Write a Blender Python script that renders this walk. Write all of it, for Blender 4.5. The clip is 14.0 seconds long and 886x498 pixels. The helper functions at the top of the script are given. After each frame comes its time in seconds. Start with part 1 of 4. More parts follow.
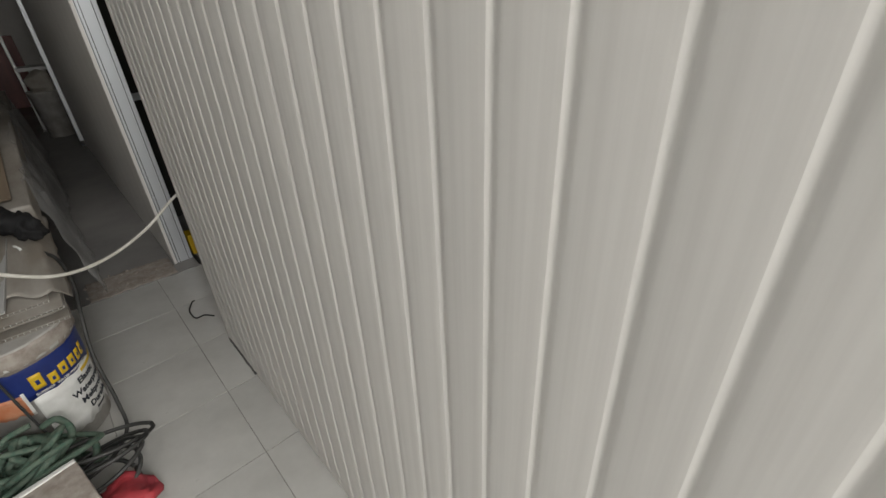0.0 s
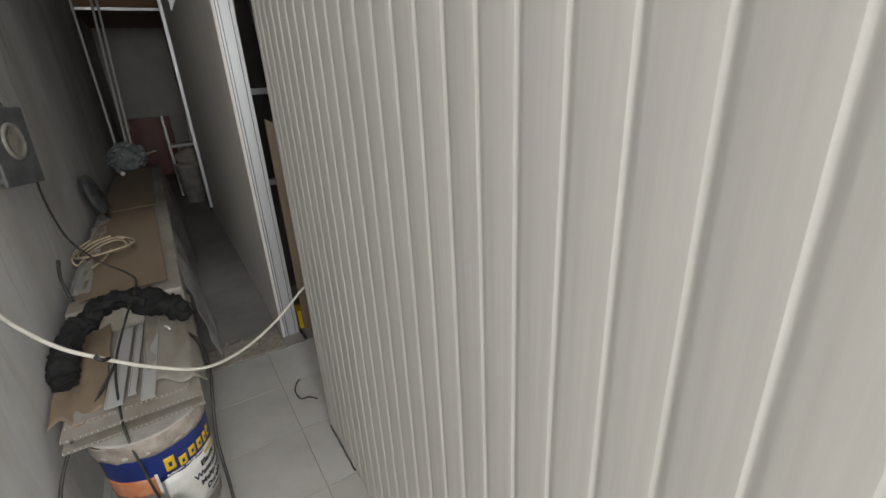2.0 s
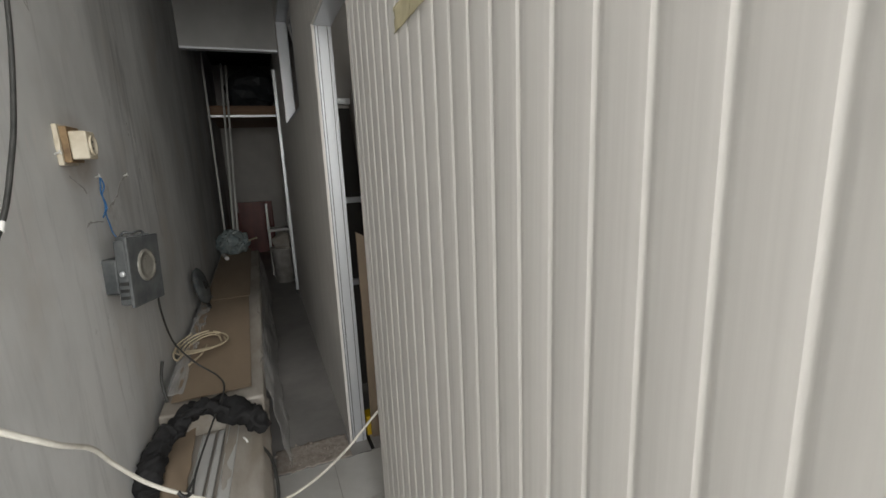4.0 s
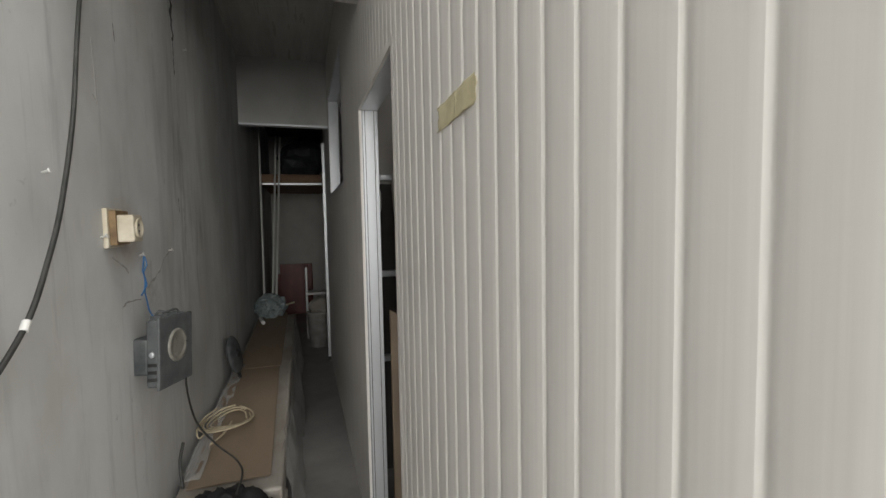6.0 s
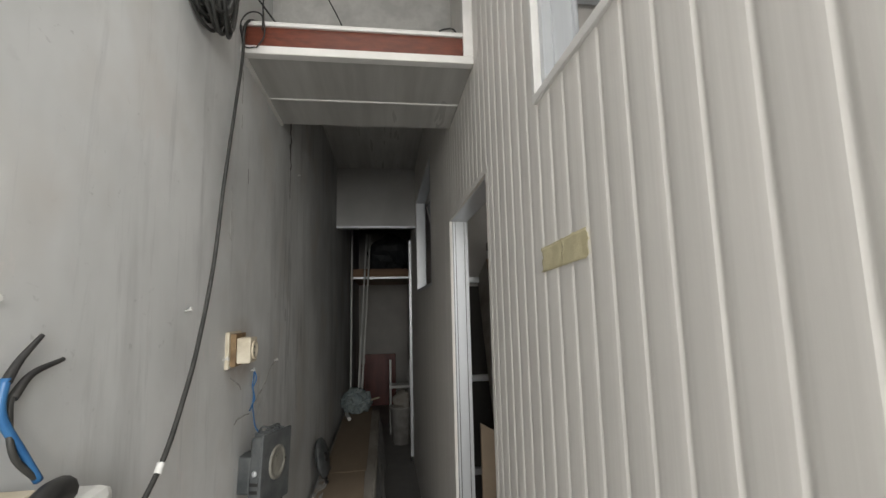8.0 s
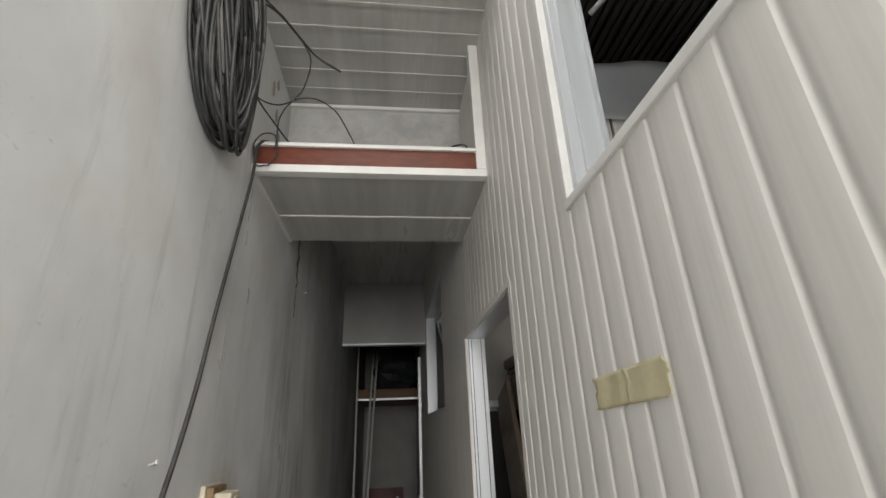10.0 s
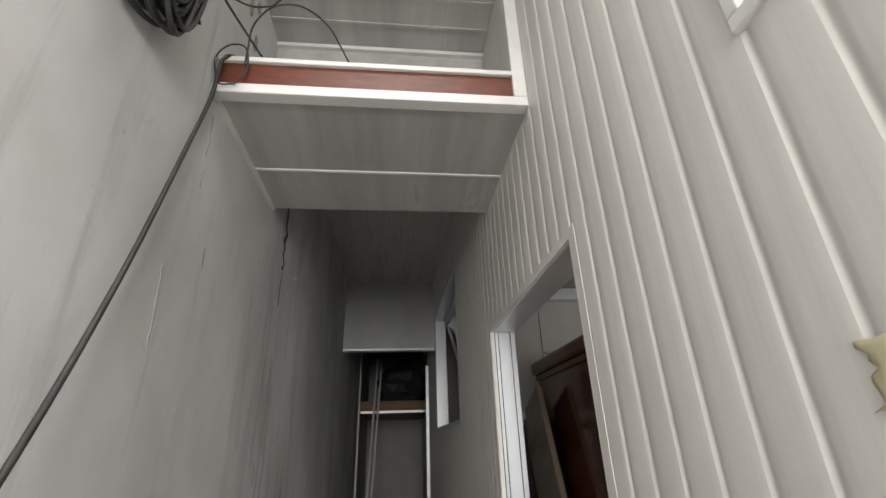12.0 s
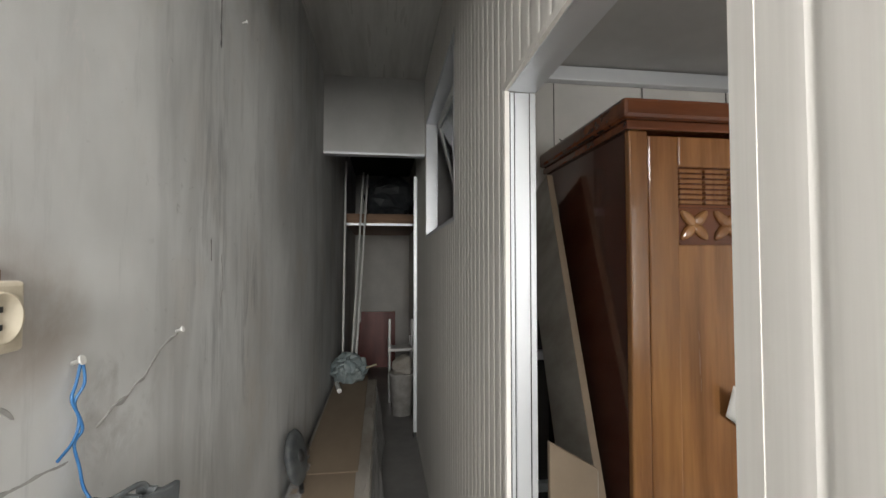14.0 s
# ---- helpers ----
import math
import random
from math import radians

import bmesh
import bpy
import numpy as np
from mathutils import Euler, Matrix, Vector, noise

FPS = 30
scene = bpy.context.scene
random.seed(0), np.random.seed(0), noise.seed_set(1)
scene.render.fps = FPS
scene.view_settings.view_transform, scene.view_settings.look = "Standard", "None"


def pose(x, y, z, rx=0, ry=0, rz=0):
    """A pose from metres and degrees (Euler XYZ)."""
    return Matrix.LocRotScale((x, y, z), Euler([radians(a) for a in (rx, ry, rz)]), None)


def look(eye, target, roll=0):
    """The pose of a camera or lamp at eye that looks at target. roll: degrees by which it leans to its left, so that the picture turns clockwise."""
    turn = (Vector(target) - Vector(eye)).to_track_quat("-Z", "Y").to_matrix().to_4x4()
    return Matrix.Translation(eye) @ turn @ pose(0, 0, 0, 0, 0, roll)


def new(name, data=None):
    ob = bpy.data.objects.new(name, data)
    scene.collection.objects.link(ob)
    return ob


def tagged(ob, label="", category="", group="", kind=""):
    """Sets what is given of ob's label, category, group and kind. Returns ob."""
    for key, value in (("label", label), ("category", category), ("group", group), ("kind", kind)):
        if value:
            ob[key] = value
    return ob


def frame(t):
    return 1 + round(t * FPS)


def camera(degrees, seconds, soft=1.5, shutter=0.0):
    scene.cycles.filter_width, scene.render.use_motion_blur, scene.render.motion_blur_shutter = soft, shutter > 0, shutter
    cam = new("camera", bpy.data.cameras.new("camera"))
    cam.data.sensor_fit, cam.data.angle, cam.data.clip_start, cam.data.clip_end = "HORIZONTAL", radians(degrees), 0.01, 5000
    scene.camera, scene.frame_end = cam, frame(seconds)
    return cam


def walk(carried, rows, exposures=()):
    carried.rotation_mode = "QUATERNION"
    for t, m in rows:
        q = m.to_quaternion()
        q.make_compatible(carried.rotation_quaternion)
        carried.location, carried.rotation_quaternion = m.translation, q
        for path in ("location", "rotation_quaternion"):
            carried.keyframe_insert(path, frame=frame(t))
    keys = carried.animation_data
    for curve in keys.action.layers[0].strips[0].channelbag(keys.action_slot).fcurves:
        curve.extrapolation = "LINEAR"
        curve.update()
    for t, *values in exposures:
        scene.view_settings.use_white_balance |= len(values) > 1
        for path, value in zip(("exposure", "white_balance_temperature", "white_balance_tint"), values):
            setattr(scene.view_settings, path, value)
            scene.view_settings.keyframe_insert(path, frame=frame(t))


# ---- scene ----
cam = camera(89.7, 14.0)
PATH = [
    (0, (0.107, -0.377, 1.154), (1.238, 0.929, 0.146), -2.6),
    (0.5, (0.105, -0.363, 1.182), (1.234, 0.968, 0.206), -2.0),
    (1, (0.09, -0.342, 1.218), (1.187, 1.052, 0.295), -2.0),
    (1.5, (0.072, -0.322, 1.281), (1.099, 1.168, 0.43), -2.6),
    (2, (0.048, -0.246, 1.299), (1.001, 1.346, 0.551), -3.2),
    (2.5, (0.036, -0.229, 1.33), (0.931, 1.421, 0.642), -3.0),
    (3, (0.038, -0.207, 1.386), (0.826, 1.528, 0.78), -2.6),
    (3.5, (0.056, -0.192, 1.434), (0.782, 1.603, 0.936), -2.6),
    (3.7, (0.057, -0.184, 1.454), (0.791, 1.619, 0.997), -2.4),
    (6, (0.086, -0.091, 1.551), (0.686, 1.813, 1.425), -1.1),
    (6.5, (0.076, -0.076, 1.587), (0.585, 1.858, 1.586), -1.3),
    (7, (0.052, -0.075, 1.611), (0.44, 1.885, 1.695), -1.3),
    (7.5, (0.042, -0.087, 1.635), (0.333, 1.886, 1.785), -1.1),
    (8, (0.041, -0.079, 1.663), (0.303, 1.887, 1.918), -1.3),
    (8.5, (0.04, -0.057, 1.689), (0.299, 1.887, 2.079), -1.4),
    (9, (0.031, -0.036, 1.706), (0.284, 1.878, 2.226), -1.8),
    (9.2, (0.03, -0.026, 1.7), (0.276, 1.873, 2.278), -1.8),
    (11.5, (0.031, 0.353, 1.734), (0.235, 2.161, 2.564), -3.0),
    (12, (0.026, 0.474, 1.714), (0.229, 2.296, 2.513), -1.8),
    (12.5, (0.009, 0.599, 1.706), (0.227, 2.475, 2.365), -0.5),
    (13, (-0.002, 0.707, 1.674), (0.244, 2.648, 2.088), -0.4),
    (13.5, (0.023, 0.803, 1.625), (0.304, 2.774, 1.815), 0.0),
    (14, (0.031, 0.845, 1.601), (0.299, 2.826, 1.671), 0.0),
]
walk(cam, [(t, look(eye, target, roll)) for t, eye, target, roll in PATH],
     exposures=[(0, -1.07), (1.5, -0.95), (3, -0.8), (7.5, -0.68), (9, -0.68), (11.5, -0.4), (12.5, -0.1), (13.25, 0.2), (14, 0.46)])

# ---- world and light ----
R, L = 0.35, -0.415          # corridor faces of the panelled wall and of the plaster wall
world = bpy.data.worlds.new("sky")
scene.world = world
world.use_nodes = True
wn = world.node_tree.nodes
sky = wn.new("ShaderNodeTexSky")
sky.sky_type, sky.sun_disc = "NISHITA", False
sky.sun_elevation, sky.sun_rotation = radians(48), radians(180)
wn["Background"].inputs["Strength"].default_value = 0.08
world.node_tree.links.new(sky.outputs["Color"], wn["Background"].inputs["Color"])


def area(name, m, w, h, watts, colour):
    d = bpy.data.lights.new(name, "AREA")
    d.shape, d.size, d.size_y, d.energy, d.color = "RECTANGLE", w, h, watts, colour
    o = new(name, d)
    o.matrix_world = m
    return o


sun = bpy.data.lights.new("sun", "SUN")
sun.energy, sun.angle, sun.color = 1.0, radians(12), (1.0, 0.96, 0.9)
new("sun", sun).matrix_world = look((0, -6, 8), (0, 0, 0))
# daylight from the open porch, the light well and an added, unseen room window
DAY = (1.0, 0.98, 0.935)
area("daylight_porch", look((0.5, -2.9, 2.25), (0.5, 0, 1.0)), 2.2, 1.8, 300, DAY)
area("daylight_room", look((1.6, -0.5, 1.5), (1.6, 1, 1.5)), 1.2, 1.2, 7, DAY)
area("daylight_well", pose(-0.03, 0.18, 4.16), 0.74, 1.5, 30, DAY)


# ---- materials ----
def nodes_of(name):
    m = bpy.data.materials.new(name)
    m.use_nodes = True
    return m, m.node_tree, m.node_tree.nodes["Principled BSDF"]


def mat(name, c1, c2=None, rough=0.5, metal=0.0, scale=(8, 8, 8), detail=6.0, bump=0.0, bscale=None, vary=0.0, coat=0.0, lo=0.35, hi=0.65, rvar=0.1):
    """Two colours mixed by noise in real-world size, with fine relief and varied gloss."""
    m, t, b = nodes_of(name)
    N, K = t.nodes, t.links
    co = N.new("ShaderNodeTexCoord")
    mp = N.new("ShaderNodeMapping")
    mp.inputs["Scale"].default_value = scale
    K.new(co.outputs["Object"], mp.inputs["Vector"])
    nz = N.new("ShaderNodeTexNoise")
    nz.inputs["Scale"].default_value, nz.inputs["Detail"].default_value, nz.inputs["Roughness"].default_value = 1.0, detail, 0.6
    K.new(mp.outputs["Vector"], nz.inputs["Vector"])
    rp = N.new("ShaderNodeMapRange")
    rp.inputs["From Min"].default_value, rp.inputs["From Max"].default_value = lo, hi
    K.new(nz.outputs["Fac"], rp.inputs["Value"])
    mx = N.new("ShaderNodeMix")
    mx.data_type = "RGBA"
    mx.inputs[6].default_value, mx.inputs[7].default_value = (*c1, 1), (*(c2 or c1), 1)
    K.new(rp.outputs["Result"], mx.inputs[0])
    out = mx.outputs[2]
    if vary:
        oi = N.new("ShaderNodeObjectInfo")
        v = N.new("ShaderNodeMapRange")
        v.inputs["To Min"].default_value, v.inputs["To Max"].default_value = 1 - vary, 1 + vary
        K.new(oi.outputs["Random"], v.inputs["Value"])
        hs = N.new("ShaderNodeHueSaturation")
        K.new(v.outputs["Result"], hs.inputs["Value"])
        K.new(out, hs.inputs["Color"])
        out = hs.outputs["Color"]
    K.new(out, b.inputs["Base Color"])
    b.inputs["Metallic"].default_value = metal
    rr = N.new("ShaderNodeMapRange")
    rr.inputs["To Min"].default_value, rr.inputs["To Max"].default_value = max(0.02, rough - rvar), min(1, rough + rvar)
    K.new(nz.outputs["Fac"], rr.inputs["Value"])
    K.new(rr.outputs["Result"], b.inputs["Roughness"])
    b.inputs["Coat Weight"].default_value = coat
    if bump:
        n2 = N.new("ShaderNodeTexNoise")
        n2.inputs["Scale"].default_value, n2.inputs["Detail"].default_value = 1.0, 8
        m2 = N.new("ShaderNodeMapping")
        m2.inputs["Scale"].default_value = bscale or tuple(6 * s for s in scale)
        K.new(co.outputs["Object"], m2.inputs["Vector"])
        K.new(m2.outputs["Vector"], n2.inputs["Vector"])
        bp = N.new("ShaderNodeBump")
        bp.inputs["Strength"].default_value, bp.inputs["Distance"].default_value = bump, 0.004
        K.new(n2.outputs["Fac"], bp.inputs["Height"])
        K.new(bp.outputs["Normal"], b.inputs["Normal"])
    return m


def plaster_mat():
    """Bare grey cement plaster: broad blotches, downward streaks, scuffs and trowel relief."""
    m, t, b = nodes_of("cement_plaster")
    N, K = t.nodes, t.links
    co = N.new("ShaderNodeTexCoord")

    def noise_at(scale, detail, rough=0.6, dist=0.0):
        mp = N.new("ShaderNodeMapping")
        mp.inputs["Scale"].default_value = scale
        K.new(co.outputs["Object"], mp.inputs["Vector"])
        n = N.new("ShaderNodeTexNoise")
        n.inputs["Scale"].default_value, n.inputs["Detail"].default_value = 1.0, detail
        n.inputs["Roughness"].default_value, n.inputs["Distortion"].default_value = rough, dist
        K.new(mp.outputs["Vector"], n.inputs["Vector"])
        return n.outputs["Fac"]

    def ramp(src, lo, hi, a, z):
        r = N.new("ShaderNodeMapRange")
        for k, v in (("From Min", lo), ("From Max", hi), ("To Min", a), ("To Max", z)):
            r.inputs[k].default_value = v
        K.new(src, r.inputs["Value"])
        return r.outputs["Result"]

    def mixed(fac, a, c):
        x = N.new("ShaderNodeMix")
        x.data_type = "RGBA"
        K.new(fac, x.inputs[0])
        for slot, v in ((6, a), (7, c)):
            if isinstance(v, tuple):
                x.inputs[slot].default_value = (*v, 1)
            else:
                K.new(v, x.inputs[slot])
        return x.outputs[2]

    base = mixed(ramp(noise_at((1.2, 1.3, 1.0), 5), 0.35, 0.65, 0, 1), (0.5, 0.508, 0.505), (0.72, 0.73, 0.728))
    streak = mixed(ramp(noise_at((3, 3.2, 0.55), 6, 0.62, 0.5), 0.52, 0.72, 0, 0.5), base, (0.3, 0.305, 0.31))
    warm = mixed(ramp(noise_at((2.4, 2.2, 2.0), 4), 0.52, 0.72, 0, 0.45), streak, (0.55, 0.5, 0.445))
    chalk = mixed(ramp(noise_at((14, 17, 5), 8, 0.75, 0.8), 0.6, 0.7, 0, 0.45), warm, (0.72, 0.66, 0.65))
    grime = mixed(ramp(noise_at((9, 16, 1.6), 7, 0.7, 0.3), 0.56, 0.72, 0, 0.32), chalk, (0.27, 0.275, 0.28))
    area_mask = ramp(noise_at((1.5, 2.2, 2.6), 3), 0.5, 0.64, 0, 1)
    pits = ramp(noise_at((30, 34, 44), 4, 0.6, 0.5), 0.64, 0.72, 0, 0.38)
    both = N.new("ShaderNodeMath")
    both.operation = "MULTIPLY"
    K.new(area_mask, both.inputs[0])
    K.new(pits, both.inputs[1])
    look_now = mixed(both.outputs[0], grime, (0.24, 0.24, 0.235))

    def stain(under, place, radii, noise_scale, lo, hi, most, colour):
        """A soft-edged patch of dirt with a ragged outline."""
        mp = N.new("ShaderNodeMapping")
        mp.vector_type = "TEXTURE"
        mp.inputs["Location"].default_value, mp.inputs["Scale"].default_value = place, radii
        K.new(co.outputs["Object"], mp.inputs["Vector"])
        g = N.new("ShaderNodeTexGradient")
        g.gradient_type = "SPHERICAL"
        K.new(mp.outputs["Vector"], g.inputs["Vector"])
        x = N.new("ShaderNodeMath")
        x.operation = "MULTIPLY"
        K.new(ramp(g.outputs["Fac"], 0, 0.5, 0, 1), x.inputs[0])
        K.new(ramp(noise_at(noise_scale, 6, 0.65, 0.4), lo, hi, 0, most), x.inputs[1])
        return mixed(x.outputs[0], under, colour)

    look_now = stain(look_now, (L, 1.45, 1.53), (0.2, 0.17, 0.13), (5, 6, 5), 0.3, 0.6, 0.6, (0.36, 0.3, 0.25))
    look_now = stain(look_now, (L, 1.68, 1.36), (0.2, 0.17, 0.13), (11, 14, 12), 0.45, 0.65, 0.5, (0.33, 0.32, 0.305))
    look_now = stain(look_now, (L, 2.1, 1.7), (0.2, 0.16, 0.95), (10, 20, 3), 0.46, 0.66, 0.6, (0.25, 0.26, 0.275))
    look_now = stain(look_now, (L, 2.42, 1.55), (0.2, 0.2, 0.6), (10, 14, 3), 0.5, 0.66, 0.6, (0.24, 0.25, 0.265))
    K.new(look_now, b.inputs["Base Color"])
    b.inputs["Roughness"].default_value = 0.78
    b.inputs["Specular IOR Level"].default_value = 0.3
    bp = N.new("ShaderNodeBump")
    bp.inputs["Strength"].default_value, bp.inputs["Distance"].default_value = 0.28, 0.006
    ad = N.new("ShaderNodeMath")
    ad.operation = "ADD"
    K.new(noise_at((9, 10, 7), 9, 0.62, 0.0), ad.inputs[0])
    K.new(ramp(noise_at((2.5, 2.5, 2.0), 3), 0, 1, 0, 1.2), ad.inputs[1])
    K.new(ad.outputs[0], bp.inputs["Height"])
    K.new(bp.outputs["Normal"], b.inputs["Normal"])
    return m


def clear_film():
    m, t, b = nodes_of("clear_film")
    b.inputs["Base Color"].default_value = (0.75, 0.75, 0.74, 1)
    b.inputs["Roughness"].default_value = 0.18
    b.inputs["Alpha"].default_value = 0.3
    return m


def glass_mat():
    m, t, b = nodes_of("window_glass")
    b.inputs["Transmission Weight"].default_value = 1.0
    b.inputs["Roughness"].default_value = 0.05
    b.inputs["Base Color"].default_value = (0.8, 0.88, 0.9, 1)
    return m


PVC = mat("white_pvc_panel", (0.755, 0.73, 0.697), (0.685, 0.66, 0.627), 0.46, scale=(60, 60, 1.3), detail=4, bump=0.025, bscale=(220, 220, 3), vary=0.035)
# the white PVC again, greyed so the overhead shade sits in its colour
PVC_X = mat("shaded_white_pvc_plank", (0.54, 0.535, 0.515), (0.41, 0.405, 0.39), 0.3, scale=(13, 1.0, 13), detail=3, bump=0.04, bscale=(3, 220, 220))
WTRIM = mat("white_trim", (0.78, 0.77, 0.75), (0.7, 0.69, 0.67), 0.35, scale=(9, 9, 9))
GREYP = mat("grey_panel", (0.5, 0.5, 0.49), (0.42, 0.42, 0.41), 0.5, scale=(3, 3, 3))
PLASTER = plaster_mat()
PAINT = mat("aged_white_wall", (0.62, 0.6, 0.57), (0.5, 0.49, 0.47), 0.7, scale=(2, 2, 2), bump=0.1)
ALU = mat("aluminium", (0.72, 0.74, 0.77), (0.66, 0.68, 0.71), 0.42, metal=0.6, scale=(3, 3, 1), rvar=0.03)
# aluminium made less metallic, so its pale colour stands for daylight on the jamb
ALU_P = mat("lit_aluminium_frame", (0.62, 0.64, 0.66), (0.55, 0.57, 0.59), 0.35, metal=0.25, scale=(40, 40, 2))
ALU_D = mat("dull_aluminium", (0.45, 0.45, 0.45), (0.34, 0.34, 0.33), 0.4, metal=0.85, scale=(30, 30, 3))
BLACK = mat("black_rubber", (0.018, 0.018, 0.019), (0.035, 0.034, 0.032), 0.5, scale=(30, 30, 30))
CABLE = mat("dark_grey_cable", (0.022, 0.023, 0.022), (0.05, 0.05, 0.047), 0.5, scale=(20, 20, 20))
WCABLE = mat("white_cable", (0.72, 0.7, 0.64), (0.55, 0.53, 0.47), 0.45, scale=(14, 14, 14))
BEIGE_ROPE = mat("beige_cord", (0.55, 0.47, 0.33), (0.4, 0.34, 0.24), 0.7, scale=(40, 40, 40))
GREEN = mat("green_rope", (0.06, 0.12, 0.085), (0.13, 0.17, 0.13), 0.75, scale=(70, 70, 70), bump=0.5)
BLUE = mat("blue_wire", (0.02, 0.1, 0.26), (0.04, 0.15, 0.33), 0.4, scale=(30, 30, 30))
RED = mat("red_cloth", (0.42, 0.04, 0.05), (0.25, 0.03, 0.04), 0.6, scale=(14, 14, 14), bump=0.3)
CLOTH = mat("black_cloth", (0.005, 0.005, 0.006), (0.012, 0.012, 0.013), 0.8, scale=(30, 30, 30), bump=0.6, bscale=(60, 60, 60))
CARD = mat("brown_cardboard", (0.28, 0.215, 0.15), (0.22, 0.167, 0.12), 0.75, scale=(3, 1.2, 3), bump=0.1, bscale=(90, 4, 90))
BOARD = mat("dusty_pvc_board", (0.4, 0.375, 0.34), (0.27, 0.24, 0.2), 0.55, scale=(9, 3, 9), bump=0.15)
CREAM = mat("aged_cream_plastic", (0.66, 0.61, 0.5), (0.5, 0.44, 0.33), 0.4, scale=(16, 16, 16))
WHITEP = mat("white_plastic", (0.78, 0.78, 0.76), (0.66, 0.66, 0.63), 0.35, scale=(18, 18, 18))
WOODBLK = mat("stained_wood_block", (0.14, 0.085, 0.04), (0.27, 0.18, 0.09), 0.6, scale=(30, 30, 30))
GREYBOX = mat("dusty_grey_plastic", (0.055, 0.062, 0.066), (0.12, 0.128, 0.13), 0.55, scale=(16, 16, 16), bump=0.15)
LENS = mat("dusty_lens", (0.16, 0.155, 0.135), (0.26, 0.25, 0.22), 0.3, scale=(30, 30, 30))
TILE = mat("floor_tile", (0.55, 0.545, 0.52), (0.43, 0.425, 0.405), 0.3, scale=(3.5, 3.5, 3.5), vary=0.03, bump=0.03)
GROUT = mat("grout", (0.38, 0.37, 0.35), (0.27, 0.26, 0.24), 0.9, scale=(20, 20, 20))
CEMENT = mat("dusty_cement_floor", (0.2, 0.195, 0.19), (0.3, 0.29, 0.28), 0.5, scale=(2.2, 2.2, 2.2), bump=0.2)
MORTAR = mat("crumbled_mortar", (0.26, 0.22, 0.19), (0.4, 0.36, 0.32), 0.95, scale=(30, 30, 30), bump=0.8, bscale=(80, 80, 80))
REDWOOD = mat("red_brown_veneer", (0.17, 0.042, 0.02), (0.1, 0.024, 0.012), 0.4, scale=(18, 3, 60), detail=5)
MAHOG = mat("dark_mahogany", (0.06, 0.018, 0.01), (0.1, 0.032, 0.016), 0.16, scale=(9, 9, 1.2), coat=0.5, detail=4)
TEAK = mat("varnished_teak", (0.35, 0.165, 0.06), (0.18, 0.074, 0.026), 0.24, scale=(16, 16, 1.3), coat=0.4, detail=5, bump=0.05, bscale=(90, 90, 5))
# the cornice's own dark tone, and shade painted into the door recesses
TEAK_D = mat("dark_and_shaded_teak", (0.17, 0.055, 0.02), (0.1, 0.03, 0.012), 0.22, scale=(2, 16, 16), coat=0.4)
DARKRED = mat("dark_red_board", (0.2, 0.03, 0.02), (0.13, 0.022, 0.016), 0.45, scale=(8, 8, 2))
PLANK = mat("brown_plank", (0.3, 0.17, 0.09), (0.2, 0.11, 0.06), 0.6, scale=(3, 20, 20))
TARP = mat("blue_grey_plastic", (0.2, 0.25, 0.26), (0.3, 0.34, 0.34), 0.4, scale=(12, 12, 12), bump=0.4)
BUCKETM = mat("dusty_white_bucket", (0.52, 0.51, 0.485), (0.35, 0.33, 0.305), 0.45, scale=(11, 11, 11))
NAVY = mat("navy_label", (0.012, 0.025, 0.14), (0.02, 0.04, 0.2), 0.4, scale=(12, 12, 12))
YELLOW = mat("yellow_print", (0.75, 0.5, 0.02), (0.65, 0.42, 0.02), 0.45, scale=(20, 20, 20))
ORANGE = mat("orange_print", (0.55, 0.14, 0.04), (0.62, 0.3, 0.18), 0.45, scale=(25, 25, 25))
INK = mat("dark_print", (0.02, 0.025, 0.035), (0.035, 0.04, 0.05), 0.5, scale=(20, 20, 20))
TAPE = mat("masking_tape", (0.62, 0.56, 0.37), (0.54, 0.48, 0.3), 0.6, scale=(40, 40, 40), bump=0.2)
# dark roof colour, also used where deep shade is painted as near-black
SHADEM = mat("dark_roof_and_shade", (0.03, 0.028, 0.026), (0.05, 0.045, 0.04), 0.7, scale=(5, 5, 5))
SHEET = mat("blue_grey_sheet", (0.42, 0.44, 0.455), (0.32, 0.335, 0.35), 0.35, scale=(3, 3, 3))
CRACK = mat("dark_crack", (0.05, 0.05, 0.048), (0.16, 0.155, 0.15), 0.9, scale=(30, 30, 30))
FAINT = mat("faint_mark", (0.3, 0.295, 0.285), (0.4, 0.395, 0.38), 0.9, scale=(50, 50, 50))
# sack colour taken down to near black for the shade in the loft
DARKBAG = mat("shaded_sacking", (0.03, 0.035, 0.04), (0.06, 0.065, 0.07), 0.5, scale=(12, 12, 12), bump=0.4)
STAIN = mat("brown_stain", (0.3, 0.26, 0.21), (0.38, 0.34, 0.29), 0.9, scale=(20, 20, 20))
FILM, GLASS = clear_film(), glass_mat()


# ---- mesh helpers ----
def part(name, bm, material, parent=None, label=""):
    """Links a bmesh as one mesh object, under a thing or a part."""
    me = bpy.data.meshes.new(name)
    bm.to_mesh(me)
    bm.free()
    me.materials.append(material)
    o = new(name, me)
    if parent is not None:
        o.parent = parent
    if label:
        o["label"] = label
    return o


def thing(name, place, label, category, group="", kind=""):
    """An Empty at a thing's base; its parts are given in world metres less this place."""
    o = new(name)
    o.location = place
    return tagged(o, label, category, group, kind)


